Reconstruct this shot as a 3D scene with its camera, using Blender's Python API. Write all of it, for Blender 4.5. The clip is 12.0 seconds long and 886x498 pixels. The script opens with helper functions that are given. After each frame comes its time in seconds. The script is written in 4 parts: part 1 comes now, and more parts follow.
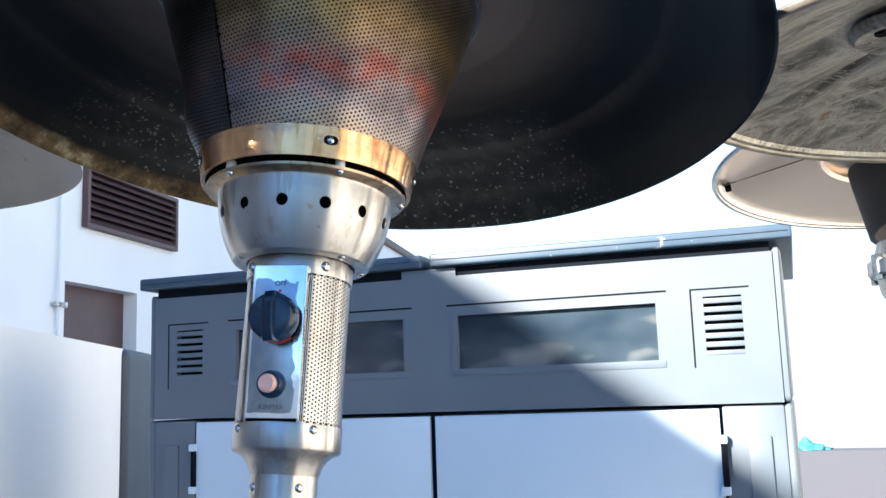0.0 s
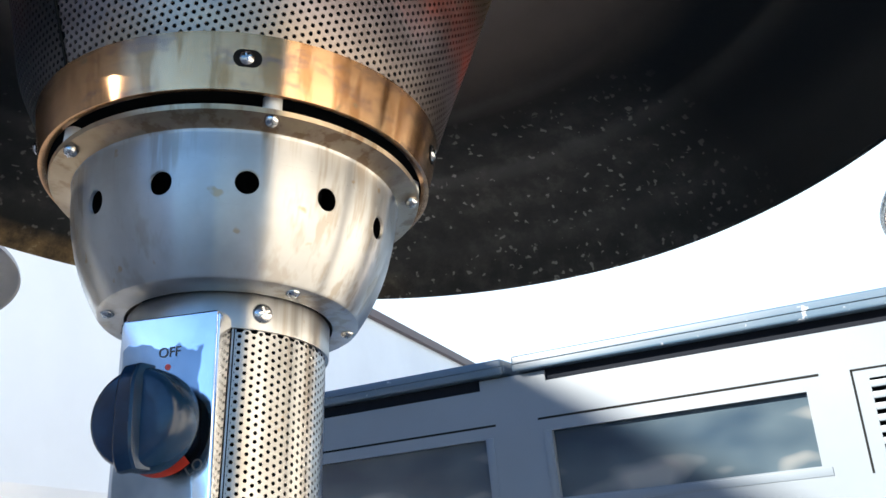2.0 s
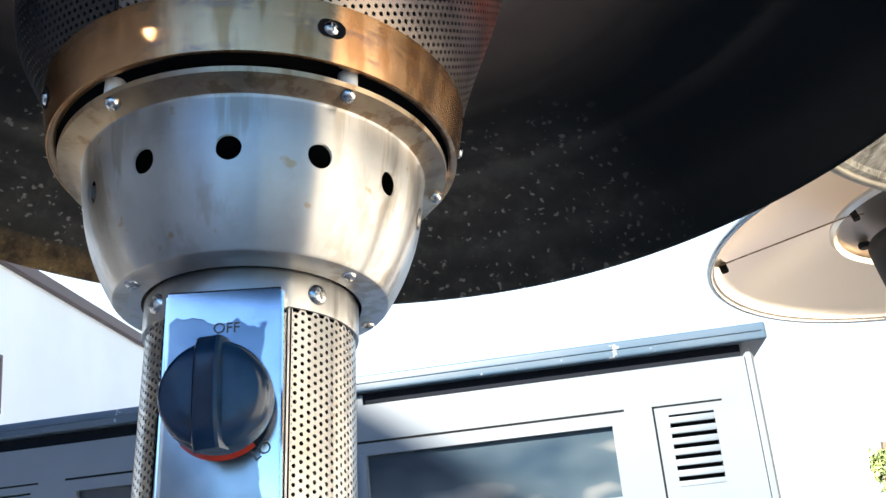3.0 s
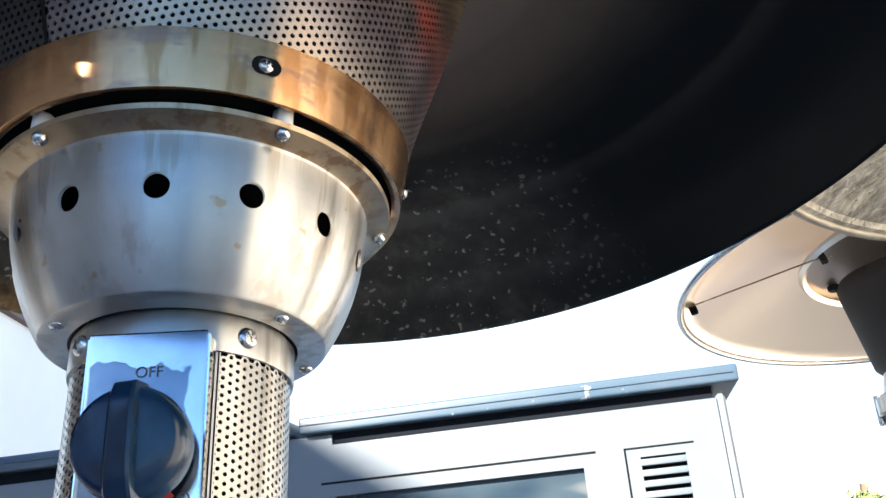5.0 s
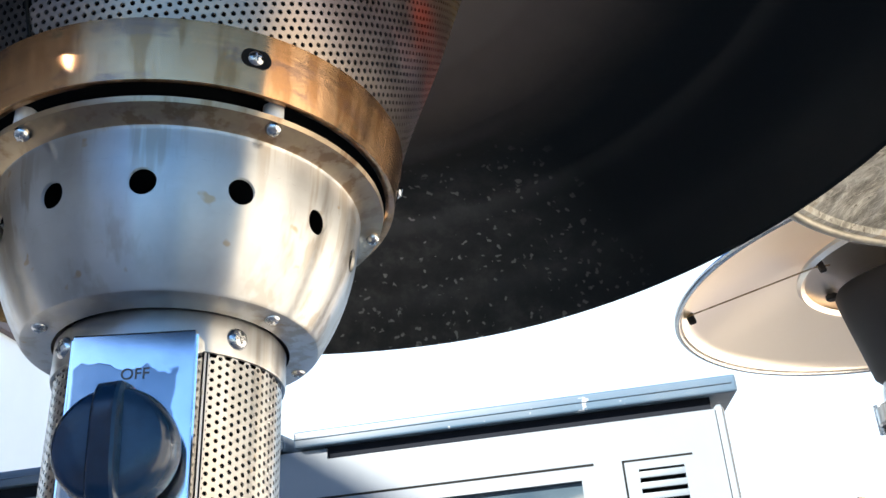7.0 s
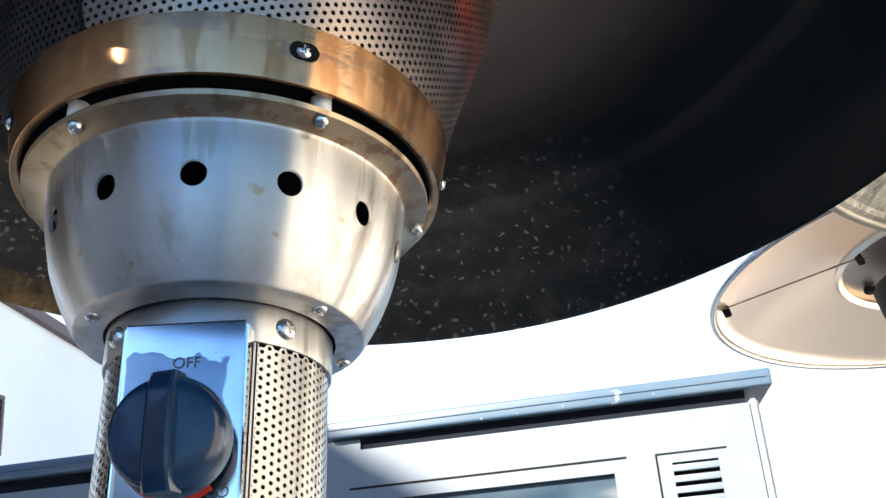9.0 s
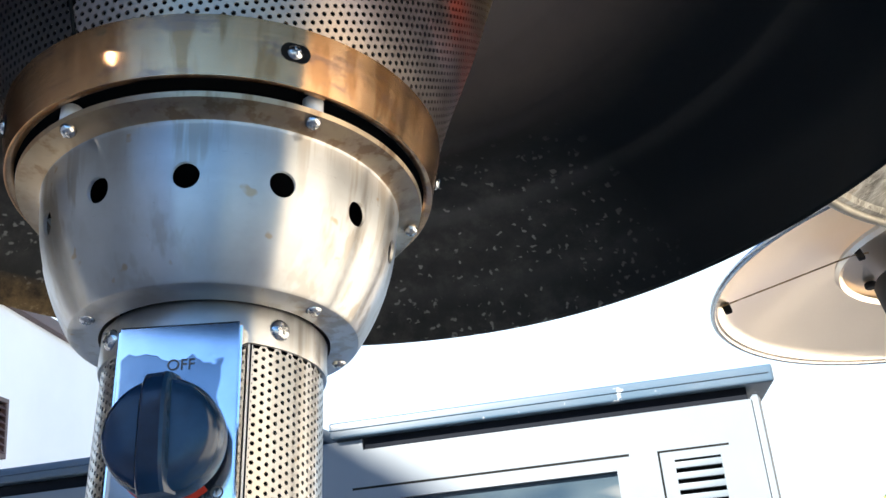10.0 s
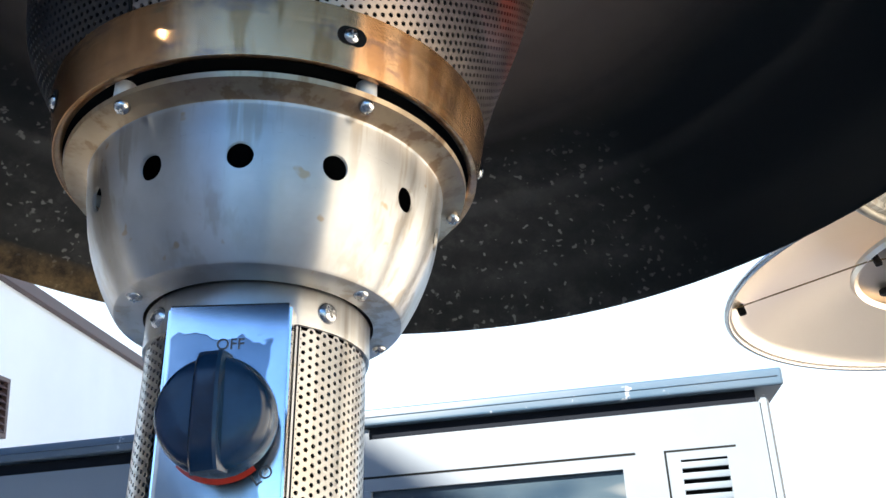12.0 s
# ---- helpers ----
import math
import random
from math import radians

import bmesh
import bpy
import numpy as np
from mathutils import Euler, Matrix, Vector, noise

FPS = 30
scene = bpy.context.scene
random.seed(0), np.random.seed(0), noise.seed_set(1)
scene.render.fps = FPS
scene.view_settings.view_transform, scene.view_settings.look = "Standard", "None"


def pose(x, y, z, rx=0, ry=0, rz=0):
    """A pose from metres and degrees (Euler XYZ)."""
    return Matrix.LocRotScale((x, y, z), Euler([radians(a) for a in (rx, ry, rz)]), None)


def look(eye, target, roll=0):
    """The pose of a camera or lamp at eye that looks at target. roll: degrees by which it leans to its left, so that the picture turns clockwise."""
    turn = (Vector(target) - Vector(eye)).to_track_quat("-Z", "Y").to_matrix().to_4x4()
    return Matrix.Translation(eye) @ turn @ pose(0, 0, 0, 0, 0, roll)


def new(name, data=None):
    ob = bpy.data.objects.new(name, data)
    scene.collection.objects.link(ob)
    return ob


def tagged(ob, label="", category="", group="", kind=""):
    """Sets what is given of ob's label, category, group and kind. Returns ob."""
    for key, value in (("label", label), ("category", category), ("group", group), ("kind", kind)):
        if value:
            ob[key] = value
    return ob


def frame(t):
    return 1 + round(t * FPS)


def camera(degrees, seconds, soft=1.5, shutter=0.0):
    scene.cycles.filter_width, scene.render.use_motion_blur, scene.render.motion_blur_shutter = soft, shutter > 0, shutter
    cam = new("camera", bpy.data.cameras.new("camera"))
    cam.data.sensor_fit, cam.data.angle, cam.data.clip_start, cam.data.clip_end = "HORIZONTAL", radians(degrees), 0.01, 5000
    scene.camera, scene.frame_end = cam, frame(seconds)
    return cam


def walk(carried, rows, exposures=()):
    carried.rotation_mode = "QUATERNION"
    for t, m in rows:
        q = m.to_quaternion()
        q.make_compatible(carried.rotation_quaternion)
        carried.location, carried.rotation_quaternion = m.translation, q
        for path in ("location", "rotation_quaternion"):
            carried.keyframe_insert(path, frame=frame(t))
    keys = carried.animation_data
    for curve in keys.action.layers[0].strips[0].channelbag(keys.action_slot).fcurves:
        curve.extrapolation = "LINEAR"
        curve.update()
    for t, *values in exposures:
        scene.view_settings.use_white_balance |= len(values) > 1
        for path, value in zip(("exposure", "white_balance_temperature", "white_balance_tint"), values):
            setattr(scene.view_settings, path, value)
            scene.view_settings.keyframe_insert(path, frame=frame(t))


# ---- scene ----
cam = camera(49.9, 12.0)
PATH = [
    (0, (-0.071, 0.099, 1.544), (-0.743, 1.957, 1.853), -1.9),
    (0.5, (-0.144, 0.249, 1.532), (-0.901, 2.055, 1.936), -7.1),
    (1, (-0.204, 0.379, 1.531), (-0.883, 2.191, 2.036), -11.2),
    (1.5, (-0.186, 0.502, 1.552), (-0.93, 2.268, 2.124), -8.0),
    (2, (-0.214, 0.535, 1.559), (-1.013, 2.274, 2.141), -6.1),
    (2.5, (-0.316, 0.512, 1.562), (-0.913, 2.32, 2.175), -3.7),
    (3, (-0.348, 0.496, 1.555), (-0.674, 2.377, 2.153), -5.9),
    (5, (-0.329, 0.509, 1.559), (-0.607, 2.374, 2.226), -5.7),
    (5.5, (-0.331, 0.515, 1.555), (-0.627, 2.377, 2.222), -6.1),
    (6, (-0.331, 0.52, 1.556), (-0.62, 2.377, 2.24), -6.4),
    (6.5, (-0.33, 0.521, 1.557), (-0.615, 2.374, 2.251), -5.8),
    (7, (-0.332, 0.523, 1.556), (-0.596, 2.38, 2.252), -6.1),
    (7.5, (-0.341, 0.52, 1.558), (-0.624, 2.373, 2.257), -5.6),
    (9.5, (-0.337, 0.52, 1.555), (-0.67, 2.37, 2.24), -5.6),
    (10, (-0.335, 0.52, 1.555), (-0.666, 2.37, 2.241), -5.9),
    (10.5, (-0.336, 0.521, 1.557), (-0.669, 2.373, 2.236), -5.7),
    (11, (-0.341, 0.516, 1.559), (-0.663, 2.356, 2.271), -5.6),
    (11.5, (-0.349, 0.501, 1.559), (-0.685, 2.334, 2.286), -5.4),
    (12, (-0.355, 0.517, 1.554), (-0.694, 2.369, 2.229), -4.0),
]
walk(cam, [(t, look(eye, target, roll)) for t, eye, target, roll in PATH], exposures=[(0, 2.58, 6500, 12), (1.2, 2.58, 6750, 12), (2.5, 2.70, 6950, 12), (3.1, 2.76, 6950, 12), (5, 2.76, 6900, 12), (12, 2.75, 6850, 12)])

# ---- light ----
SUN_TO = Vector((-0.510, -0.728, 0.459)).normalized()
world = bpy.data.worlds.new("sky")
scene.world = world
world.use_nodes = True
wn = world.node_tree
sky = wn.nodes.new("ShaderNodeTexSky")
sky.sky_type = "NISHITA"
sky.sun_disc = False
sky.dust_density, sky.air_density, sky.ozone_density = 0.1, 1.2, 3.0
sky.sun_elevation = math.asin(SUN_TO.z)
sky.sun_rotation = math.atan2(SUN_TO.x, SUN_TO.y)
blue = wn.nodes.new("ShaderNodeMix")
blue.data_type, blue.blend_type = "RGBA", "MULTIPLY"
blue.inputs["Factor"].default_value = 1.0
blue.inputs["B"].default_value = (0.66, 0.94, 1.22, 1)
wn.links.new(sky.outputs[0], blue.inputs["A"])
wn.links.new(blue.outputs["Result"], wn.nodes["Background"].inputs[0])
wn.nodes["Background"].inputs[1].default_value = 0.052
sun = new("sun", bpy.data.lights.new("sun", "SUN"))
sun.data.energy, sun.data.angle, sun.data.color = 5.0, radians(0.55), (1.0, 0.93, 0.81)
sun.matrix_world = SUN_TO.to_track_quat("Z", "Y").to_matrix().to_4x4()


# ---- materials ----
def nodes_of(name):
    m = bpy.data.materials.new(name)
    m.use_nodes = True
    nt = m.node_tree
    return m, nt, nt.nodes["Principled BSDF"]


def noise_node(nt, scale, detail=4.0, rough=0.55, stretch=(1, 1, 1)):
    tc = nt.nodes.new("ShaderNodeTexCoord")
    mp = nt.nodes.new("ShaderNodeMapping")
    mp.inputs["Scale"].default_value = stretch
    n = nt.nodes.new("ShaderNodeTexNoise")
    n.inputs["Scale"].default_value = scale
    n.inputs["Detail"].default_value = detail
    n.inputs["Roughness"].default_value = rough
    nt.links.new(tc.outputs["Object"], mp.inputs[0])
    nt.links.new(mp.outputs[0], n.inputs["Vector"])
    return n


def ramp(nt, src, stops):
    r = nt.nodes.new("ShaderNodeValToRGB")
    r.color_ramp.elements[0].position, r.color_ramp.elements[1].position = stops[0][0], stops[-1][0]
    for pos, _ in stops[1:-1]:
        r.color_ramp.elements.new(pos)
    for e, (pos, col) in zip(r.color_ramp.elements, stops):
        e.color = (*col, 1) if len(col) == 3 else col
    nt.links.new(src, r.inputs[0])
    return r


def mix(nt, fac, a, b):
    m = nt.nodes.new("ShaderNodeMix")
    m.data_type = "RGBA"
    for sock, v in ((m.inputs["Factor"], fac), (m.inputs["A"], a), (m.inputs["B"], b)):
        if isinstance(v, bpy.types.NodeSocket):
            nt.links.new(v, sock)
        else:
            sock.default_value = v if isinstance(v, (int, float)) else (*v, 1)
    return m.outputs["Result"]


def bump(nt, bsdf, src, strength, dist=0.001):
    b = nt.nodes.new("ShaderNodeBump")
    b.inputs["Strength"].default_value = strength
    b.inputs["Distance"].default_value = dist
    nt.links.new(src, b.inputs["Height"])
    nt.links.new(b.outputs[0], bsdf.inputs["Normal"])


def calc(nt, op, a, c=0.0):
    n = nt.nodes.new("ShaderNodeMath")
    n.operation = op
    for sock, v in ((n.inputs[0], a), (n.inputs[1], c)):
        if isinstance(v, bpy.types.NodeSocket):
            nt.links.new(v, sock)
        else:
            sock.default_value = v
    return n.outputs[0]


def simple(name, col, rough=0.5, metal=0.0, var=0.12, scale=6.0, grain=300.0, relief=0.15, var_rough=0.1):
    """A painted, plastic or metal surface with large stains and a fine grain."""
    m, nt, b = nodes_of(name)
    big = noise_node(nt, scale, 6)
    fine = noise_node(nt, grain, 3)
    dark = tuple(c * (1 - var) for c in col)
    light = tuple(min(1, c * (1 + var * 0.6)) for c in col)
    r = ramp(nt, big.outputs[0], [(0.3, dark), (0.7, light)])
    nt.links.new(r.outputs[0], b.inputs["Base Color"])
    rr = nt.nodes.new("ShaderNodeMapRange")
    rr.inputs["To Min"].default_value, rr.inputs["To Max"].default_value = rough - var_rough, rough + var_rough
    nt.links.new(big.outputs[0], rr.inputs["Value"])
    nt.links.new(rr.outputs[0], b.inputs["Roughness"])
    b.inputs["Metallic"].default_value = metal
    bump(nt, b, fine.outputs[0], relief, 0.0006)
    return m


def brushed(name, cols, rough=0.25, burn=0.0, drip_amt=0.6):
    """Brushed sheet metal, the brushing running round the axis, with run marks and a few burnt spots."""
    m, nt, b = nodes_of(name)
    streak = noise_node(nt, 9, 5, 0.6, (1, 1, 90))
    stain = noise_node(nt, 14, 5, 0.6)
    spot = noise_node(nt, 95, 2, 0.5)
    base = ramp(nt, stain.outputs[0], [(0.30, cols[0]), (0.52, cols[1]), (0.75, cols[2])])
    drip = noise_node(nt, 100, 3, 0.6, (1, 1, 0.015))
    patch = noise_node(nt, 12, 2, 0.5)
    drips = ramp(nt, drip.outputs[0], [(0.50, (0, 0, 0)), (0.60, (drip_amt,) * 3)])
    where = ramp(nt, patch.outputs[0], [(0.34, (0, 0, 0)), (0.54, (1, 1, 1))])
    spots = ramp(nt, spot.outputs[0], [(0.70, (0, 0, 0)), (0.75, (0.8, 0.8, 0.8))])
    dm = mix(nt, where.outputs[0], (0, 0, 0), drips.outputs[0])
    col = mix(nt, dm, base.outputs[0], tuple(c * k for c, k in zip(cols[0], (0.80, 0.68, 0.54))))
    col = mix(nt, spots.outputs[0], col, (0.36, 0.27, 0.17))
    scorch = noise_node(nt, 34, 6, 0.7, (1, 1, 2.5))
    sm = ramp(nt, scorch.outputs[0], [(0.52, (0, 0, 0)), (0.62, (burn, burn, burn))])
    col = mix(nt, sm.outputs[0], col, (0.24, 0.16, 0.15))
    nt.links.new(col, b.inputs["Base Color"])
    b.inputs["Metallic"].default_value = 1.0
    rr = nt.nodes.new("ShaderNodeMapRange")
    rr.inputs["To Min"].default_value, rr.inputs["To Max"].default_value = rough - 0.05, rough + 0.06
    nt.links.new(streak.outputs[0], rr.inputs["Value"])
    nt.links.new(rr.outputs[0], b.inputs["Roughness"])
    b.inputs["Anisotropic"].default_value = 0.95
    b.inputs["Anisotropic Rotation"].default_value = 0.25
    tg = nt.nodes.new("ShaderNodeTangent")
    tg.direction_type, tg.axis = "RADIAL", "Z"
    nt.links.new(tg.outputs[0], b.inputs["Tangent"])
    bump(nt, b, streak.outputs[0], 0.03, 0.0002)
    return m


STEEL = brushed("brushed_steel", ((0.36, 0.36, 0.355), (0.445, 0.45, 0.455), (0.51, 0.515, 0.52)), 0.31, 0.05, 0.65)
TINTED = brushed("tan_tinted_steel", ((0.30, 0.22, 0.145), (0.41, 0.32, 0.22), (0.47, 0.39, 0.29)), 0.30, 0.30, 0.8)
BRASS = brushed("heat_tinted_steel", ((0.46, 0.255, 0.13), (0.67, 0.375, 0.19), (0.73, 0.47, 0.28)), 0.20, 0.6, 0.7)
CHROME = simple("zinc_plated", (0.52, 0.52, 0.52), 0.20, 1.0, 0.35, 300, 900, 0.2)
NYLON = simple("white_nylon", (0.62, 0.62, 0.60), 0.5, 0.0, 0.15, 200)


def film_plate():
    """Polished steel with the dull, torn remains of a protective film."""
    m, nt, b = nodes_of("polished_steel_with_film")
    tc = nt.nodes.new("ShaderNodeTexCoord")
    sep = nt.nodes.new("ShaderNodeSeparateXYZ")
    nt.links.new(tc.outputs["Object"], sep.inputs[0])
    tear = noise_node(nt, 80, 2, 0.45)
    smear = noise_node(nt, 45, 5, 0.6)

    def inside(axis, limit, sign, wave):
        a = calc(nt, "MULTIPLY", sep.outputs[axis], sign)
        a = calc(nt, "ADD", a, calc(nt, "MULTIPLY", calc(nt, "SUBTRACT", tear.outputs[0], 0.5), wave))
        r = nt.nodes.new("ShaderNodeMapRange")
        r.inputs["From Min"].default_value, r.inputs["From Max"].default_value = limit + 0.0004, limit - 0.0004
        nt.links.new(a, r.inputs["Value"])
        return r.outputs[0]
    mask = calc(nt, "MULTIPLY", inside(0, 0.0190, 1, 0.012), inside(0, 0.0232, -1, 0.002))
    mask = calc(nt, "MULTIPLY", mask, calc(nt, "MULTIPLY", inside(1, 0.0560, 1, 0.022), inside(1, 0.0640, -1, 0.003)))
    bare = ramp(nt, smear.outputs[0], [(0.35, (0.66, 0.69, 0.73)), (0.65, (0.80, 0.82, 0.85))])
    film = ramp(nt, smear.outputs[0], [(0.35, (0.20, 0.235, 0.275)), (0.65, (0.30, 0.335, 0.375))])
    nt.links.new(mix(nt, mask, bare.outputs[0], film.outputs[0]), b.inputs["Base Color"])
    b.inputs["Metallic"].default_value = 1.0
    rr = nt.nodes.new("ShaderNodeMapRange")
    rr.inputs["To Min"].default_value, rr.inputs["To Max"].default_value = 0.13, 0.24
    nt.links.new(mask, rr.inputs["Value"])
    nt.links.new(rr.outputs[0], b.inputs["Roughness"])
    bump(nt, b, mask, 0.25, 0.0001)
    return m


PLATE = film_plate()
# Black plastic; its blue puts the sky's reflection into the base colour.
BLACK_PLASTIC = simple("sky_blued_black_plastic", (0.005, 0.023, 0.055), 0.22, 0.0, 0.4, 60, 700, 0.08)
BLACK_PLASTIC.node_tree.nodes["Principled BSDF"].inputs["Specular IOR Level"].default_value = 0.32
PINK = simple("faded_pink_plastic", (0.60, 0.36, 0.32), 0.45, 0.0, 0.15, 120, 600, 0.1)
RED = simple("red_plastic", (0.45, 0.04, 0.025), 0.4, 0.0, 0.15, 80)
INK = simple("worn_black_print", (0.05, 0.055, 0.065), 0.6)
# Near-black for clips; also stands in for shade in hollows, slots, holes and grooves.
DARK = simple("hollow_and_clip_black", (0.008, 0.009, 0.010), 0.9)
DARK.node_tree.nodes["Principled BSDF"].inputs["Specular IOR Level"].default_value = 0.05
GREY_RESIN = simple("grey_resin", (0.088, 0.116, 0.148), 0.5, 0.0, 0.1, 3, 420, 0.25)
DOOR_RESIN = simple("pale_grey_resin", (0.46, 0.57, 0.67), 0.42, 0.0, 0.05, 2, 420, 0.15)
WHITE_PLASTER = simple("white_plaster", (0.86, 0.855, 0.84), 0.85, 0.0, 0.05, 1.2, 160, 0.35)
# Near-black base puts the shade on the garden wall into its colour.
SHADE_PLASTER = simple("shade_darkened_plaster", (0.054, 0.058, 0.078), 0.8, 0.0, 0.06, 1.5, 160, 0.3)
BROWN = simple("brown_paint", (0.095, 0.052, 0.048), 0.5, 0.0, 0.2, 7, 300, 0.2)
PAVING = simple("concrete_paving", (0.215, 0.215, 0.215), 0.85, 0.0, 0.2, 2, 120, 0.5)
LEAF = simple("leaf_green", (0.20, 0.26, 0.10), 0.55, 0.0, 0.4, 30, 200, 0.2)
BARK = simple("bark", (0.12, 0.09, 0.065), 0.85, 0.0, 0.3, 20, 120, 0.6)
CREAM_WALL = simple("cream_wall_paint", (0.80, 0.77, 0.70), 0.85, 0.0, 0.08, 1.5, 160, 0.3)
GREY_WALL = simple("grey_wall_paint", (0.42, 0.425, 0.44), 0.85, 0.0, 0.08, 1.5, 160, 0.3)
# Near-black for hinges and door stop; under the lid it stands for shadow.
SHADE_TRIM_BLACK = simple("shade_and_trim_black", (0.006, 0.008, 0.012), 0.9)
SHADE_TRIM_BLACK.node_tree.nodes["Principled BSDF"].inputs["Specular IOR Level"].default_value = 0.05
# Navy tone stands in for the shaded end of the low white wall.
WALL_END_SHADE = simple("wall_end_shade", (0.030, 0.045, 0.066), 0.55, 0.0, 0.15, 4, 420, 0.2)
TEAL = simple("teal_canvas", (0.02, 0.16, 0.21), 0.7, 0.0, 0.3, 30, 300, 0.4)


m, nt, b = nodes_of("pane_painted_reflections")
cl = noise_node(nt, 4.5, 2, 0.4, (1, 1, 1.8))
sc = noise_node(nt, 55, 5, 0.7, (1, 1, 3))
# pale noise patches stand in for reflections and blurred shapes behind the pane
c1 = ramp(nt, cl.outputs[0], [(0.38, (0.008, 0.020, 0.036)), (0.56, (0.028, 0.046, 0.062)), (0.66, (0.15, 0.155, 0.155))])
scr = ramp(nt, sc.outputs[0], [(0.72, (0, 0, 0)), (0.80, (0.5, 0.5, 0.5))])
nt.links.new(mix(nt, scr.outputs[0], c1.outputs[0], (0.22, 0.22, 0.21)), b.inputs["Base Color"])
b.inputs["Roughness"].default_value = 0.22
bump(nt, b, cl.outputs[0], 0.15, 0.004)
PAINTED_PANE = m


# ---- mesh helpers ----
def part(name, bm, material, parent, label="", smooth=False, m=None, bevel=0.0):
    if isinstance(bm, bmesh.types.BMesh):
        bmesh.ops.recalc_face_normals(bm, faces=bm.faces)
        me = bpy.data.meshes.new(name)
        bm.to_mesh(me)
        bm.free()
    else:
        me = bm
    me.materials.append(material)
    if smooth:
        for p in me.polygons:
            p.use_smooth = True
    ob = new(name, me)
    if parent is not None:
        ob.parent = parent
    if m is not None:
        ob.matrix_basis = m
    if smooth:
        me.set_sharp_from_angle(angle=radians(38))
    if label:
        ob["label"] = label
    return ob


def thing(name, m, label, category, group="", kind=""):
    e = new(name)
    e.empty_display_size = 0.1
    e.matrix_basis = m
    return tagged(e, label, category, group, kind)


def add_box(bm, x0, x1, y0, y1, z0, z1, bevel=0.0, seg=2):
    c = ((x0 + x1) / 2, (y0 + y1) / 2, (z0 + z1) / 2)
    r = bmesh.ops.create_cube(bm, size=1, matrix=Matrix.Translation(c) @ Matrix.Diagonal((x1 - x0, y1 - y0, z1 - z0, 1)))
    if bevel:
        es = list({e for v in r["verts"] for e in v.link_edges})
        bmesh.ops.bevel(bm, geom=es, offset=bevel, segments=seg, affect="EDGES", profile=0.6)
    return bm


def box(x0, x1, y0, y1, z0, z1, bevel=0.0, seg=2):
    return add_box(bmesh.new(), x0, x1, y0, y1, z0, z1, bevel, seg)


def lathe(profile, segs=96, wobble=0.0, seed=0):
    """A surface of revolution through (radius, height) points; the profile may close on itself."""
    bm = bmesh.new()
    rings = []
    for r, h in profile:
        ring = []
        for i in range(segs):
            a = 2 * math.pi * i / segs
            k = 1 + wobble * noise.noise(Vector((math.cos(a) * 2, math.sin(a) * 2, seed + h * 3)))
            ring.append(bm.verts.new((r * k * math.cos(a), r * k * math.sin(a), h)))
        rings.append(ring)
    for p, q in zip(rings, rings[1:]):
        for i in range(segs):
            j = (i + 1) % segs
            bm.faces.new((p[i], p[j], q[j], q[i]))
    return bm


def cyl(r, z0, z1, segs=24, bevel=0.0, r1=None):
    r1 = r if r1 is None else r1
    pr = [(0.0001, z0), (r - bevel, z0), (r, z0 + bevel), (r1, z1 - bevel), (r1 - bevel, z1), (0.0001, z1)]
    return lathe(pr, segs)


def tube(points, r, segs=10):
    """A round bar along points."""
    bm = bmesh.new()
    pts = [Vector(p) for p in points]
    rings = []
    for i, p in enumerate(pts):
        d = (pts[min(i + 1, len(pts) - 1)] - pts[max(i - 1, 0)]).normalized()
        q = d.to_track_quat("Z", "Y").to_matrix()
        rings.append([bm.verts.new(p + q @ Vector((r * math.cos(2 * math.pi * k / segs), r * math.sin(2 * math.pi * k / segs), 0))) for k in range(segs)])
    for a, b in zip(rings, rings[1:]):
        for k in range(segs):
            bm.faces.new((a[k], a[(k + 1) % segs], b[(k + 1) % segs], b[k]))
    bm.faces.new(rings[0])
    bm.faces.new(rings[-1])
    return bm


def perforated(place, cells, pitch, hole, depth):
    """A sheet of hexagonal cells with a hole in each; place(u, v, inset) gives the point on the curved sheet."""
    verts, faces = [], []
    ro = pitch / math.sqrt(3) * 1.004
    for u, v in cells:
        base = len(verts)
        for inset, r in ((0, ro), (0, hole), (depth, hole)):
            for k in range(6):
                a = math.pi / 6 + k * math.pi / 3
                verts.append(place(u + r * math.cos(a), v + r * math.sin(a), inset))
        for k in range(6):
            j = (k + 1) % 6
            faces.append((base + k, base + j, base + 6 + j, base + 6 + k))
            faces.append((base + 6 + k, base + 6 + j, base + 12 + j, base + 12 + k))
    me = bpy.data.meshes.new("perforated")
    me.from_pydata(verts, [], faces)
    me.update()
    return me


def hexgrid(u0, u1, v0, v1, pitch):
    rows = int((v1 - v0) / (pitch * 0.866)) + 1
    for j in range(rows):
        v = v0 + j * pitch * 0.866
        n = int((u1 - u0) / pitch) + 1
        for i in range(n):
            yield u0 + (i + 0.5 * (j % 2)) * pitch, v


def round_at(r, h, deg):
    """Local pose on a surface of revolution: z points outwards, y up the axis."""
    a = radians(deg)
    x, y = math.cos(a), math.sin(a)
    return Matrix(((-y, 0, x, r * x), (x, 0, y, r * y), (0, 1, 0, h), (0, 0, 0, 1)))


# ---- setting ----
def setting(name, bm, material, label, category, bevel=0.0):
    ob = part(name, bm, material, None)
    return tagged(ob, label, category, kind="structure")


setting("ground", box(-60, 60, -60, 60, -0.3, 0.0), PAVING, "pale concrete paving of the yard", "ground")

# bright low sky in the north and east, far beyond the place: an added glowing arc, its unseen east part there to
# brighten the white wall
hm, hnt, hb = nodes_of("sky_haze")
em = hnt.nodes.new("ShaderNodeEmission")
em.inputs["Color"].default_value, em.inputs["Strength"].default_value = (0.60, 0.80, 1.0, 1), 0.32
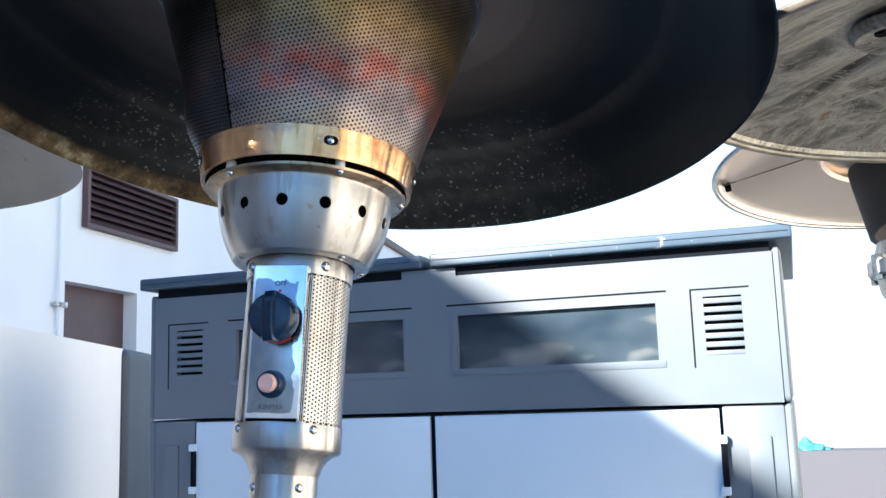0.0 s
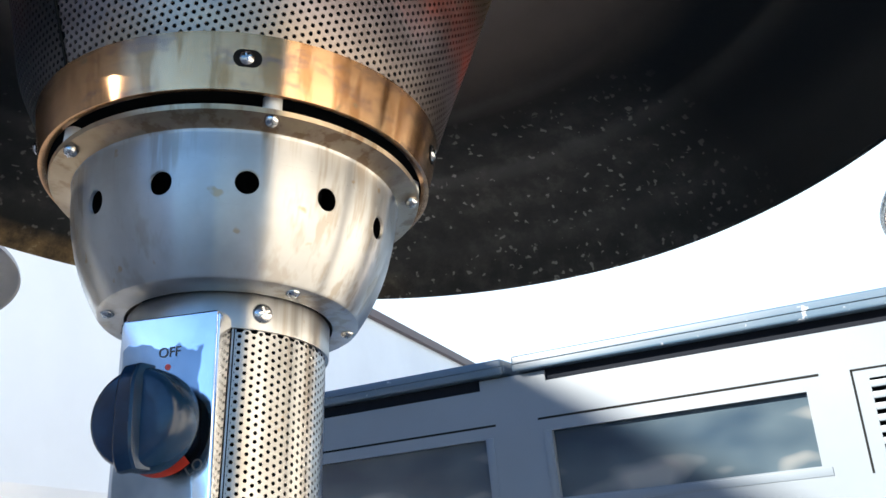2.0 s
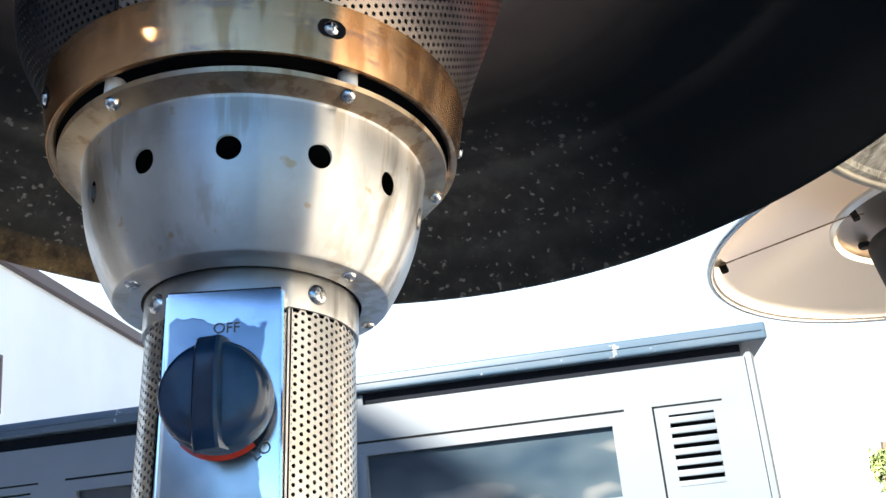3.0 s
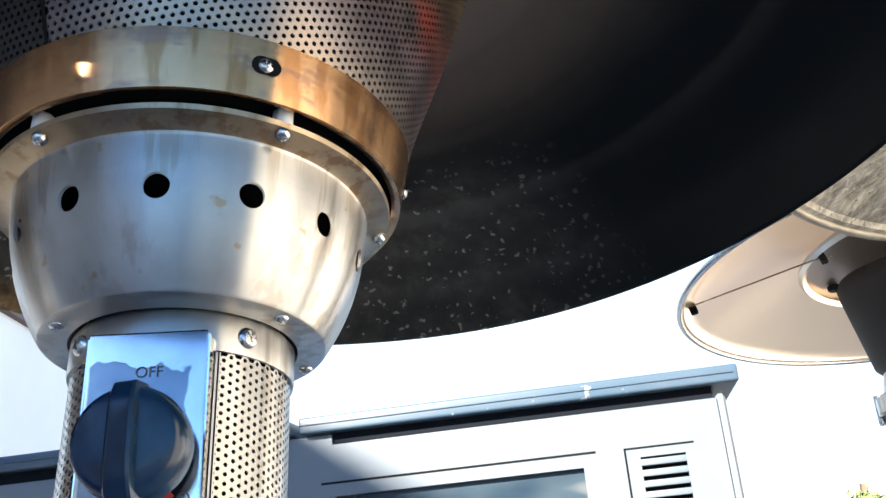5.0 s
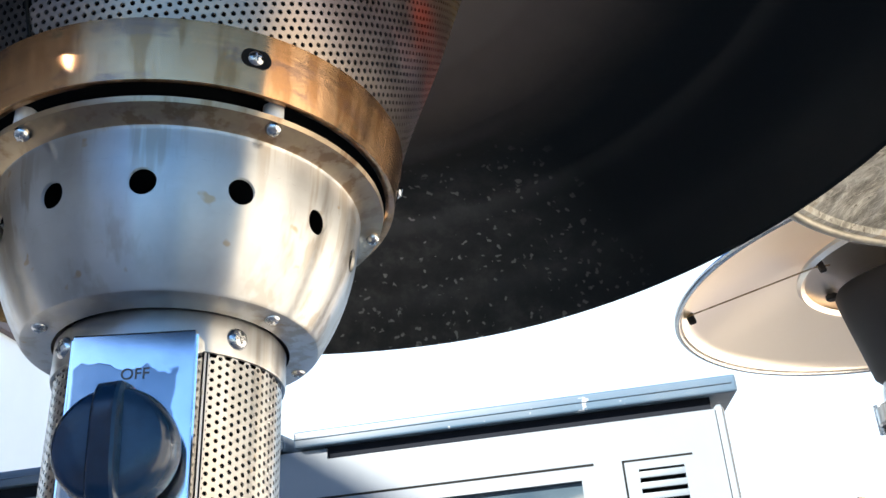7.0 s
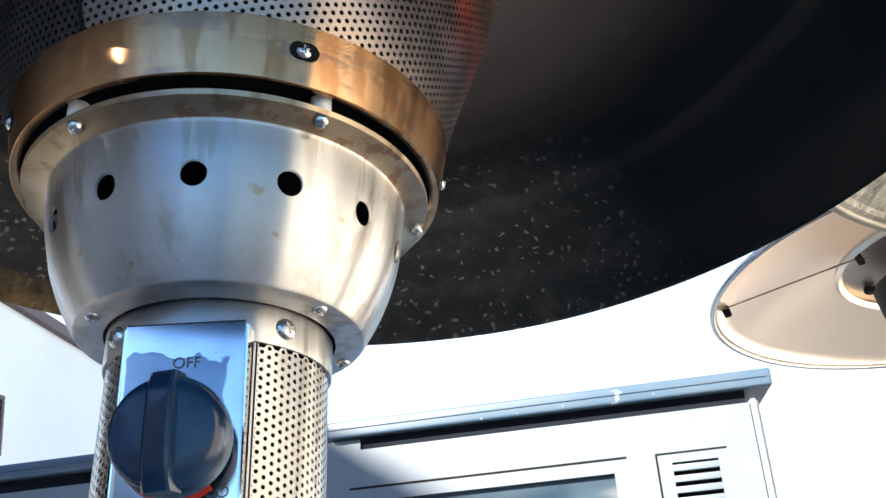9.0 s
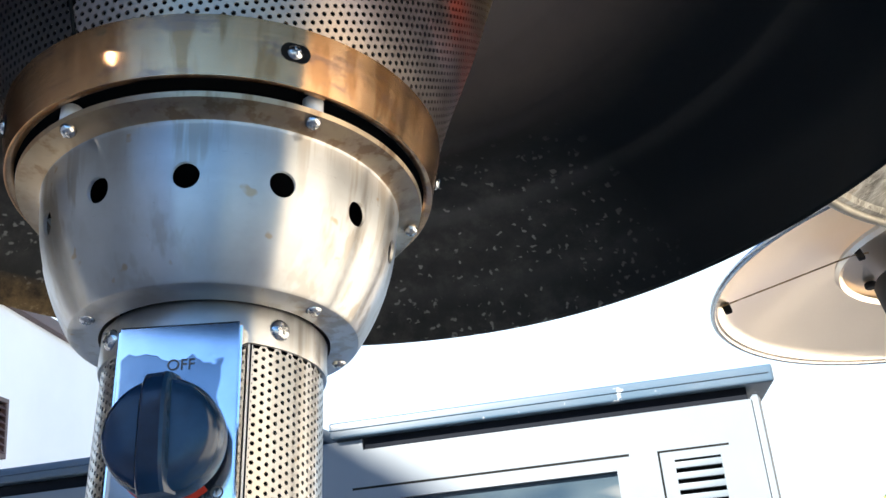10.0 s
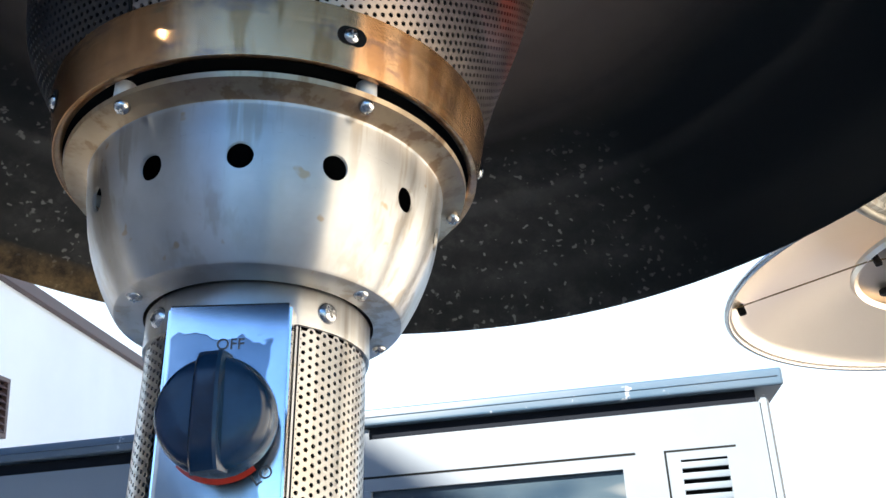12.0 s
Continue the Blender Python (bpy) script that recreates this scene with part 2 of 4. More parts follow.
hnt.links.new(em.outputs[0], hnt.nodes["Material Output"].inputs["Surface"])
bm = bmesh.new()
arc_pts = [(900 * math.cos(radians(a)), 900 * math.sin(radians(a))) for a in range(-20, 171, 5)]
cols = [(bm.verts.new((x, y, -60)), bm.verts.new((x, y, 560))) for x, y in arc_pts]
for p, q in zip(cols, cols[1:]):
    bm.faces.new((p[0], q[0], q[1], p[1]))
setting("backdrop", bm, hm, "pale hazy sky beyond the yard", "sky")


# Building with the vent: a long white wall, its long side turned 7 degrees.
BLD = Matrix.Translation((-6.36, 7.06, -0.926)) @ pose(0, 0, 0, 0, 0, 6.5) @ Matrix.Diagonal((1.6, 1.6, 1.6, 1))
GL = 0.579


def wall_with_holes(x0, x1, holes, y0, y1, z1):
    """A wall along y between x0 and x1, with openings (ya, yb, za, zb) in order of y."""
    bm = bmesh.new()
    y = y0
    for ya, yb, za, zb in holes:
        add_box(bm, x0, x1, y, ya, GL, z1)
        add_box(bm, x0, x1, ya, yb, GL, za)
        if zb < z1:
            add_box(bm, x0, x1, ya, yb, zb, z1)
        y = yb
    add_box(bm, x0, x1, y, y1, GL, z1)
    return bm


# ---- patio heaters ----
def heater_pose(base, lean):
    d = Vector((lean[0], lean[1], 1)).normalized()
    # keep local x close to world x
    x = Vector((1, 0, 0)) - d * d.x
    x.normalize()
    y = d.cross(x)
    m = Matrix((x, y, d)).transposed().to_4x4()
    m.translation = base
    return m


def screw(name, parent, r, h, deg, size=0.0045, dome=0.0025, label="", tilt=0.0):
    bm = lathe([(0.0001, dome), (size * 0.5, dome * 0.9), (size * 0.85, dome * 0.5), (size, 0), (size, -0.004), (0.0001, -0.004)], 20)
    for a in (0, 90):
        cut = box(-size * 0.55, size * 0.55, -size * 0.1, size * 0.1, dome * 0.92, dome * 1.04)
        bmesh.ops.rotate(cut, verts=cut.verts, matrix=Matrix.Rotation(radians(a + 20), 3, "Z"))
        tmp = bpy.data.meshes.new("x")
        cut.to_mesh(tmp)
        cut.free()
        bm.from_mesh(tmp)
    return part(name, bm, CHROME, parent, label, True, round_at(r, h, deg) @ pose(0, 0, 0, tilt, 0, 0))


AXIS = heater_pose((-0.5186, 0.9356, 1.74), (0.0168, 0.1488))
heater = thing("patio_heater", AXIS, "leaning stainless steel patio heater with perforated emitter and control knob", "patio heater", "patio heaters")

# bowl under the emitter
HOLES, HOLE0 = 13, -48.3
wall_h = (-0.0630, -0.0510, -0.0390, -0.0250, -0.0110, 0.0010)
wall_r = (0.0672, 0.0738, 0.0790, 0.0831, 0.0855, 0.0864)
curve = np.polyfit(wall_h, wall_r, 3)
outer = [(0.0530, -0.0655), (0.0600, -0.0652), (0.0645, -0.0648), (0.0662, -0.0641)]
outer += [(float(np.polyval(curve, h)), h) for h in (-0.0630 + 0.0022 * k for k in range(30))]
outer += [(0.0872, 0.0026), (0.0885, 0.0036), (0.0935, 0.0052), (0.0985, 0.0060), (0.0990, 0.0085)]


def radius_at(profile, h):
    for (r0, h0), (r1, h1) in zip(profile, profile[1:]):
        if h0 <= h <= h1:
            return r0 + (r1 - r0) * (h - h0) / max(1e-6, h1 - h0)
    return profile[-1][0]


def bowl_mesh():
    """The bowl's wall, pierced by a row of round holes: a fan of rings round each hole, then plain bands above and below."""
    bm = bmesh.new()
    band0, band1, hr, hh = -0.0335, -0.0120, 0.0058, -0.0228
    step = 2 * math.pi / HOLES
    n = 32

    def at(a, h, inset=0.0):
        r = radius_at(outer, h) - inset
        return bm.verts.new((r * math.cos(a), r * math.sin(a), h))
    for i in range(HOLES):
        a0 = radians(HOLE0) + i * step
        loops = []
        for inset, f in ((0, 1.0), (0, 0.0), (0.0015, 0.0)):
            loop = []
            for k in range(n):
                t = 2 * math.pi * k / n
                c, s_ = math.cos(t), math.sin(t)
                # square outline of the cell and the circle within
                q = 1 / max(abs(c), abs(s_))
                sx, sz = c * q * step / 2, (band0 + band1) / 2 + s_ * q * (band1 - band0) / 2
                cx, cz = c * hr / 0.084, hh + s_ * hr
                loop.append(at(a0 + cx + (sx - cx) * f, cz + (sz - cz) * f, inset))
            loops.append(loop)
        for p, q in zip(loops, loops[1:]):
            for k in range(n):
                j = (k + 1) % n
                bm.faces.new((p[k], p[j], q[j], q[k]))
    for prof in ([(r, h) for r, h in outer[3:] if h < band0] + [(radius_at(outer, band0), band0)], [(radius_at(outer, band1), band1)] + [(r, h) for r, h in outer[:-4] if h > band1]):
        tmp = bpy.data.meshes.new("band")
        b2 = lathe(prof, 104)
        b2.to_mesh(tmp)
        b2.free()
        bm.from_mesh(tmp)
    bmesh.ops.remove_doubles(bm, verts=bm.verts, dist=0.00005)
    return bm


bowl = part("bowl", bowl_mesh(), STEEL, heater, "brushed steel bowl with a row of round air holes", True)


def smooth_wall(ob, profile, lo, hi):
    """Gives the wall of a turned part the normals of its profile."""
    me = ob.data
    own = [v.normal.copy() for v in me.vertices]
    for i, v in enumerate(me.vertices):
        if lo < v.co.z < hi:
            e = 0.006
            dr = radius_at(profile, min(hi, v.co.z + e)) - radius_at(profile, max(lo, v.co.z - e))
            dh = min(hi, v.co.z + e) - max(lo, v.co.z - e)
            r = max(1e-6, math.hypot(v.co.x, v.co.y))
            own[i] = Vector((v.co.x / r * dh, v.co.y / r * dh, -dr)).normalized()
    me.normals_split_custom_set_from_vertices(own)


part("flange", lathe([*outer[-5:], (0.0965, 0.0085), (0.0960, 0.0070), (0.088, 0.0050)], 104), TINTED, bowl, "tan heat-tinted flange", True)
part("underside", lathe(outer[:4], 104), STEEL, bowl, "", True)
smooth_wall(bowl, outer, -0.0635, 0.0010)
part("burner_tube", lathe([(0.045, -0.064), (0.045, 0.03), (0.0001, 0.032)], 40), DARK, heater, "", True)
for a in (-43.0, -110.1, 25.0, 92.0, 159.0, -177.0):
    screw("flange_screw", bowl, 0.0950, 0.0045, a, 0.0036, 0.0028, tilt=70)
    part("spacer", cyl(0.0046, 0.008, 0.0165, 18, 0.0006), NYLON, bowl, "", True, Matrix.Translation((0.0945 * math.cos(radians(a)), 0.0945 * math.sin(radians(a)), 0)))
for a in (-23.0, -130.0, -60 + 157, 40.0, 160.0):
    screw("bottom_screw", bowl, 0.0610, -0.0650, a, 0.0036, 0.0022, tilt=90)

def slot_mesh(hx, hy, depth):
    bm = bmesh.new()
    rim = [((hx - hy) * (1 if math.cos(t) > 0 else -1) + hy * math.cos(t), hy * math.sin(t)) for t in (2 * math.pi * (k + 0.5) / 24 for k in range(24))]
    top = [bm.verts.new((x, y, 0.0006)) for x, y in rim]
    low = [bm.verts.new((x, y, -depth)) for x, y in rim]
    bm.faces.new(top)
    for k in range(24):
        bm.faces.new((top[k], low[k], low[(k + 1) % 24], top[(k + 1) % 24]))
    return bm


# heat-tinted ring that carries the emitter
ring = part("emitter_ring", lathe([(0.100, 0.0140), (0.1030, 0.0125), (0.1045, 0.0128), (0.1092, 0.0385), (0.1096, 0.0410), (0.1082, 0.0415), (0.1030, 0.0140)], 128, 0.002), BRASS, heater, "golden heat-tinted steel ring", True)
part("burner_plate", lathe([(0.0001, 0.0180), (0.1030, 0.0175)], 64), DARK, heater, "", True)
for a in (-50.8, -118.0 - 20, 20.0, 90.0, 160.0):
    slot = part("screw_slot", slot_mesh(0.0066, 0.0043, 0.006), DARK, ring, "", False, round_at(0.1072, 0.0285, a) @ pose(0, 0, 0, 10, 0, 0))
    screw("ring_screw", ring, 0.1076, 0.0285, a - 0.2, 0.0038, 0.0020, tilt=10)

# perforated emitter: a cone rolled from a flat sheet
E0, E1, H0, H1 = 0.1075, 0.1680, 0.0385, 0.2200
half = math.atan2(E1 - E0, H1 - H0)
SEAM = radians(-103.0)


def on_cone(u, v, inset):
    rho, th = math.hypot(u, v), math.atan2(u, v)
    r = rho * math.sin(half)
    h = H0 + (rho - E0 / math.sin(half)) * math.cos(half)
    a = SEAM + math.pi + th / math.sin(half)
    off = (math.degrees(a) + 150 + 180) % 360 - 180
    bulge = 0.0065 * math.exp(-(off / 26) ** 2 - ((h - 0.072) / 0.026) ** 2)
    r = r - inset + bulge + 0.0012 * noise.noise(Vector((2 * math.cos(a), 2 * math.sin(a), h * 20)))
    return (r * math.cos(a), r * math.sin(a), h)


def cone_cells(pitch):
    r0, r1, th = E0 / math.sin(half), E1 / math.sin(half), math.pi * math.sin(half)
    for u, v in hexgrid(-r1, r1, -r1, r1, pitch):
        rho = math.hypot(u, v)
        if r0 <= rho <= r1 and abs(math.atan2(u, v)) < th - 0.002:
            yield u, v


m, nt, b = nodes_of("scorched_perforated_steel")
big = noise_node(nt, 11, 5, 0.6, (1, 1, 1.6))
fine = noise_node(nt, 60, 4, 0.6)
tc = nt.nodes.new("ShaderNodeTexCoord")
sep = nt.nodes.new("ShaderNodeSeparateXYZ")
nt.links.new(tc.outputs["Object"], sep.inputs[0])
hz = nt.nodes.new("ShaderNodeMapRange")
hz.inputs["From Min"].default_value, hz.inputs["From Max"].default_value = H0, H1
nt.links.new(sep.outputs["Z"], hz.inputs["Value"])
tint = ramp(nt, hz.outputs[0], [(0.0, (0.235, 0.20, 0.18)), (0.20, (0.22, 0.20, 0.23)), (0.40, (0.165, 0.12, 0.11)), (0.60, (0.255, 0.185, 0.10)), (0.80, (0.19, 0.16, 0.12)), (1.0, (0.17, 0.16, 0.19))])
add = nt.nodes.new("ShaderNodeMath")
add.operation = "MULTIPLY_ADD"
nt.links.new(big.outputs[0], add.inputs[0])
add.inputs[1].default_value = 0.38
nt.links.new(hz.outputs[0], add.inputs[2])
band = ramp(nt, add.outputs[0], [(0.34, (0, 0, 0)), (0.47, (1, 1, 1)), (0.53, (1, 1, 1)), (0.63, (0, 0, 0))])
blot = noise_node(nt, 19, 3, 0.5, (1, 1, 1.4))
patch = ramp(nt, calc(nt, "ADD", calc(nt, "MULTIPLY", fine.outputs[0], 0.4), calc(nt, "MULTIPLY", blot.outputs[0], 0.6)), [(0.40, (0, 0, 0)), (0.62, (0.85, 0.85, 0.85))])
mul = mix(nt, patch.outputs[0], (0, 0, 0), band.outputs[0])
col = mix(nt, mul, tint.outputs[0], (0.33, 0.050, 0.030))
# the sector past the seam is blackened to paint in its shade
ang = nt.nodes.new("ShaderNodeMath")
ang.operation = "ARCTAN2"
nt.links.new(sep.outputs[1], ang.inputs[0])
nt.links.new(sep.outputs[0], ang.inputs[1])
seam_shade = nt.nodes.new("ShaderNodeMath")
seam_shade.operation = "LESS_THAN"
nt.links.new(ang.outputs[0], seam_shade.inputs[0])
seam_shade.inputs[1].default_value = SEAM
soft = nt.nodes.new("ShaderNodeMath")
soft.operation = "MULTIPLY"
nt.links.new(seam_shade.outputs[0], soft.inputs[0])
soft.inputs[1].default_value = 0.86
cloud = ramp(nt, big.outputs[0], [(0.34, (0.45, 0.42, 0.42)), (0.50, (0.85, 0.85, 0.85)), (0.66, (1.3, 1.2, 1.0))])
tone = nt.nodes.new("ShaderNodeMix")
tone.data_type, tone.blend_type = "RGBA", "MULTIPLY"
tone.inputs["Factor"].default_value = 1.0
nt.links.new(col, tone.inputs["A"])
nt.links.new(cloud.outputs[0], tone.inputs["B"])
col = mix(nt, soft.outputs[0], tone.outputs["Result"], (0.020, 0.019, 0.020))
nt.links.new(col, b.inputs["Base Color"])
metal = nt.nodes.new("ShaderNodeMapRange")
metal.inputs["To Min"].default_value, metal.inputs["To Max"].default_value = 0.85, 0.3
nt.links.new(mul, metal.inputs["Value"])
nt.links.new(metal.outputs[0], b.inputs["Metallic"])
b.inputs["Roughness"].default_value = 0.33
SCORCHED = m

PITCH = 0.0042
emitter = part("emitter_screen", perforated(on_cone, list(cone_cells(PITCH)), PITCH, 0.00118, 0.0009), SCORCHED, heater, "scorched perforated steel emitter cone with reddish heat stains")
# near-black lining added so that the cone's holes read as shaded
part("hole_shade_liner", lathe([(E0 - 0.006, H0), (E1 - 0.006, H1)], 64), DARK, heater, "", True)
part("seam_strip", tube([(lambda r, h: (r * math.cos(SEAM), r * math.sin(SEAM), h))(E0 + (E1 - E0) * k / 8 + 0.0006, H0 + (H1 - H0) * k / 8) for k in range(9)], 0.0008, 8), DARK, emitter, "", True)
part("top_lip", lathe([(E1 - 0.004, H1), (E1 + 0.001, H1 - 0.004), (E1 + 0.004, H1), (E1 + 0.003, H1 + 0.006), (E1 - 0.004, H1 + 0.006)], 96), STEEL, emitter, "bright rolled lip", True)

# collar, perforated control housing, lower band and pole
part("collar", lathe([(0.0495, -0.0828), (0.0512, -0.0828), (0.0515, -0.0815), (0.0515, -0.0660), (0.0500, -0.0640)], 96), STEEL, heater, "", True)
for a in (-33.7, -124.0, 56.0, 146.0):
    screw("collar_screw", heater, 0.0515, -0.0745, a, 0.0050, 0.0024)
PA0, PA1 = -49.0, 246.0
RH = 0.0498


def on_tube(u, v, inset):
    a = radians(PA0) + u / RH
    return ((RH - inset) * math.cos(a), (RH - inset) * math.sin(a), v)


PT = 0.0039
arc = radians(PA1 - PA0) * RH
tube_cells = list(hexgrid(-0.2190, -0.0835, 0.0035, arc - 0.003, PT))
housing = part("control_housing", perforated(lambda u, v, i: on_tube(v, u, i), tube_cells, PT, 0.00104, 0.0008), STEEL, heater, "perforated steel housing round the valve")
bm = bmesh.new()
for a0, a1, z0, z1 in ((PA0 - 4, PA0 + 2.2, -0.222, -0.0800), (PA1 - 2.2, PA1 + 3, -0.222, -0.0800)):
    vs = []
    for k in range(6):
        a = radians(a0 + (a1 - a0) * k / 5)
        vs.append((bm.verts.new((RH * 1.002 * math.cos(a), RH * 1.002 * math.sin(a), z0)), bm.verts.new((RH * 1.002 * math.cos(a), RH * 1.002 * math.sin(a), z1))))
    for p, q in zip(vs, vs[1:]):
        bm.faces.new((p[0], q[0], q[1], p[1]))
part("housing_edge", bm, STEEL, housing, "", True)
dots = bmesh.new()
for k in range(24):
    a, z = radians(PA0 - 2.6), -0.2165 + k * 0.00575
    mm = round_at(RH * 1.002 + 0.0002, z, math.degrees(a))
    bmesh.ops.create_circle(dots, cap_ends=True, radius=0.0008, segments=8, matrix=mm)
part("edge_holes", dots, DARK, housing)
part("edge_gap", box(-0.0003, 0.0003, -0.070, 0.070, -0.0006, 0.0004), DARK, housing, "", False, round_at(RH * 1.002, -0.150, PA0 + 1.2))
# near-black core added so that the housing's holes read as shaded
part("hole_shade_core", lathe([(0.0415, -0.222), (0.0415, -0.079)], 64), DARK, housing, "", True)

# control plate: a flat face let into the housing
PLATE_DEG = -79.8
PM = round_at(0.0508, -0.1495, PLATE_DEG) @ pose(0, 0, 0, 3.0, 0, 0)
plate = part("control_plate", box(-0.0248, 0.0248, -0.0690, 0.0718, -0.014, 0.0016, 0.0010, 2), PLATE, heater, "bright steel control plate with knob and igniter", True, PM)
bm = bmesh.new()
for sx in (-1, 1):
    add_box(bm, sx * 0.0248 - 0.0008, sx * 0.0248 + 0.0008, -0.0695, 0.0700, -0.014, 0.0004)
part("plate_rim", bm, PLATE, plate)


def knob_mesh():
    """A round knob, its face hollowed on either side of a raised grip bar."""
    r = 0.0222
    bm = lathe([(r * 0.86, 0.0), (r * 0.98, 0.0015), (r, 0.005), (r * 0.995, 0.0110), (r * 0.965, 0.0150), (r * 0.91, 0.0178), (r * 0.82, 0.0190), (r * 0.5, 0.0194), (0.0001, 0.0196)], 72)
    grip = bmesh.new()
    rows = []
    for k in range(25):
        y = -r * 1.0 + 2 * r * 1.0 * k / 24
        f = y / r
        top = 0.0236 - 0.0050 * abs(f) ** 4
        wl, wr = 0.0062 - 0.0010 * f, 0.0036 + 0.0006 * f
        sec = [(-wl - 0.0010, 0.0120), (-wl, top - 0.0016), (-wl + 0.0010, top - 0.0004), (-wl + 0.0022, top), (wr - 0.0022, top + 0.0004), (wr - 0.0008, top + 0.0010), (wr + 0.0004, top + 0.0004), (wr + 0.0012, top - 0.0018), (wr + 0.0024, 0.0120)]
        rows.append([grip.verts.new((x, y, z)) for x, z in sec])
    for p, q in zip(rows, rows[1:]):
        for a in range(len(p) - 1):
            grip.faces.new((p[a], p[a + 1], q[a + 1], q[a]))
    grip.faces.new(rows[0])
    grip.faces.new(rows[-1])
    tmp = bpy.data.meshes.new("grip")
    grip.to_mesh(tmp)
    grip.free()
    bm.from_mesh(tmp)
    return bm


knob = part("control_knob", knob_mesh(), BLACK_PLASTIC, plate, "black plastic knob with a raised grip turned to off", True, pose(0.0028, 0.0198, 0.0105, 0, 0, 3))
part("knob_hub", cyl(0.0130, 0.0, 0.0110, 32, 0.0008), BLACK_PLASTIC, knob, "", True, pose(0, 0, -0.0100))
bm = bmesh.new()
arc_rows = [(bm.verts.new((0.0165 * math.cos(t), 0.0165 * math.sin(t), 0)), bm.verts.new((0.0226 * math.cos(t), 0.0226 * math.sin(t), 0))) for t in (radians(222 + 4.4 * k) for k in range(21))]
for p, q in zip(arc_rows, arc_rows[1:]):
    bm.faces.new((p[0], p[1], q[1], q[0]))
part("dial_arc", bm, RED, plate, "red printed arc below the knob", False, pose(0.0006, 0.0205, 0.0018))
part("dial_mark", cyl(0.0014, 0.0016, 0.0019, 16), RED, plate, "small red dot under the word", False, pose(0.0010, 0.0472, 0.0))
part("button_collar", lathe([(0.0126, 0.0), (0.0126, 0.003), (0.0110, 0.0095), (0.0088, 0.0105), (0.0088, 0.004)], 40), BLACK_PLASTIC, plate, "black igniter collar", True, pose(-0.0010, -0.0385, 0.0016))
part("igniter_button", cyl(0.0084, 0.002, 0.0150, 32, 0.0016), PINK, plate, "faded pink push button", True, pose(-0.0010, -0.0385, 0.0016))


def writing(text, size, m, parent, material, label=""):
    cu = bpy.data.curves.new("writing", "FONT")
    cu.body, cu.size, cu.align_x, cu.align_y, cu.extrude = text, size, "CENTER", "CENTER", 0.0001
    tmp = new("writing_curve", cu)
    dg = bpy.context.evaluated_depsgraph_get()
    me = bpy.data.meshes.new_from_object(tmp.evaluated_get(dg))
    bpy.data.objects.remove(tmp)
    bpy.data.curves.remove(cu)
    return part("lettering", me, material, parent, label, m=m)


writing("OFF", 0.0066, pose(0.0014, 0.0540, 0.0018), plate, INK, "printed word OFF")
writing("LO", 0.0068, pose(0.0175, 0.0010, 0.0018, 0, 0, 35), plate, INK, "printed word LO")
writing("IGNITER", 0.0062, pose(-0.001, -0.0590, 0.0018), plate, INK, "printed word IGNITER")

part("lower_band", lathe([(0.0490, -0.2205), (0.0504, -0.2210), (0.0508, -0.2225), (0.0508, -0.2430), (0.0495, -0.2450), (0.0440, -0.2470), (0.0390, -0.2510), (0.0350, -0.2570), (0.0325, -0.2640), (0.0318, -0.2660)], 96), STEEL, heater, "", True)
for a in (-34.4, -124.0, 56.0, 146.0):
    screw("band_screw", heater, 0.0508, -0.2265, a, 0.0042, 0.0022)
part("pole_sleeve", lathe([(0.0300, -0.2655), (0.0312, -0.2660), (0.0312, -0.330), (0.0300, -0.331)], 64), STEEL, heater, "", True)
for a in (-34.0, -124.0):
    screw("sleeve_screw", heater, 0.0312, -0.2770, a, 0.0042, 0.0022)
part("pole", lathe([(0.0300, -0.320), (0.0300, -1.752)], 48), STEEL, heater, "", True)
part("base", lathe([(0.031, -1.70), (0.10, -1.705), (0.205, -1.735), (0.215, -1.757), (0.0001, -1.757)], 64), STEEL, heater, "round steel foot", True)


# ---- reflector hoods ----
def hood_profile(r, depth, t=0.0016, steps=True):
    under = [(r, 0.0), (r * 0.985, 0.010), (r * 0.968, 0.020), (r * 0.945, depth * 0.27), (r * 0.90, depth * 0.40), (r * 0.84, depth * 0.52), (r * 0.80, depth * 0.585), (r * 0.788, depth * 0.64), (r * 0.775, depth * 0.665), (r * 0.70, depth * 0.745), (r * 0.65, depth * 0.79), (r * 0.636, depth * 0.835), (r * 0.62, depth * 0.85), (r * 0.51, depth * 0.895), (r * 0.497, depth * 0.925), (r * 0.48, depth * 0.93), (r * 0.30, depth * 0.97), (0.0002, depth)]
    if not steps:
        under = [(r, 0.0), (r * 0.982, 0.003), (r * 0.976, 0.009)] + [(r * (0.974 - 0.0347 * k), 0.010 + (depth - 0.010) * (1 - (1 - k / 28) ** 2)) for k in range(1, 28)] + [(0.0002, depth)]
    over = [(a, z + t) for a, z in reversed(under[1:])] + [(r * 1.004, 0.004), (r * 1.006, -0.002), (r, 0.0)]
    return under + over


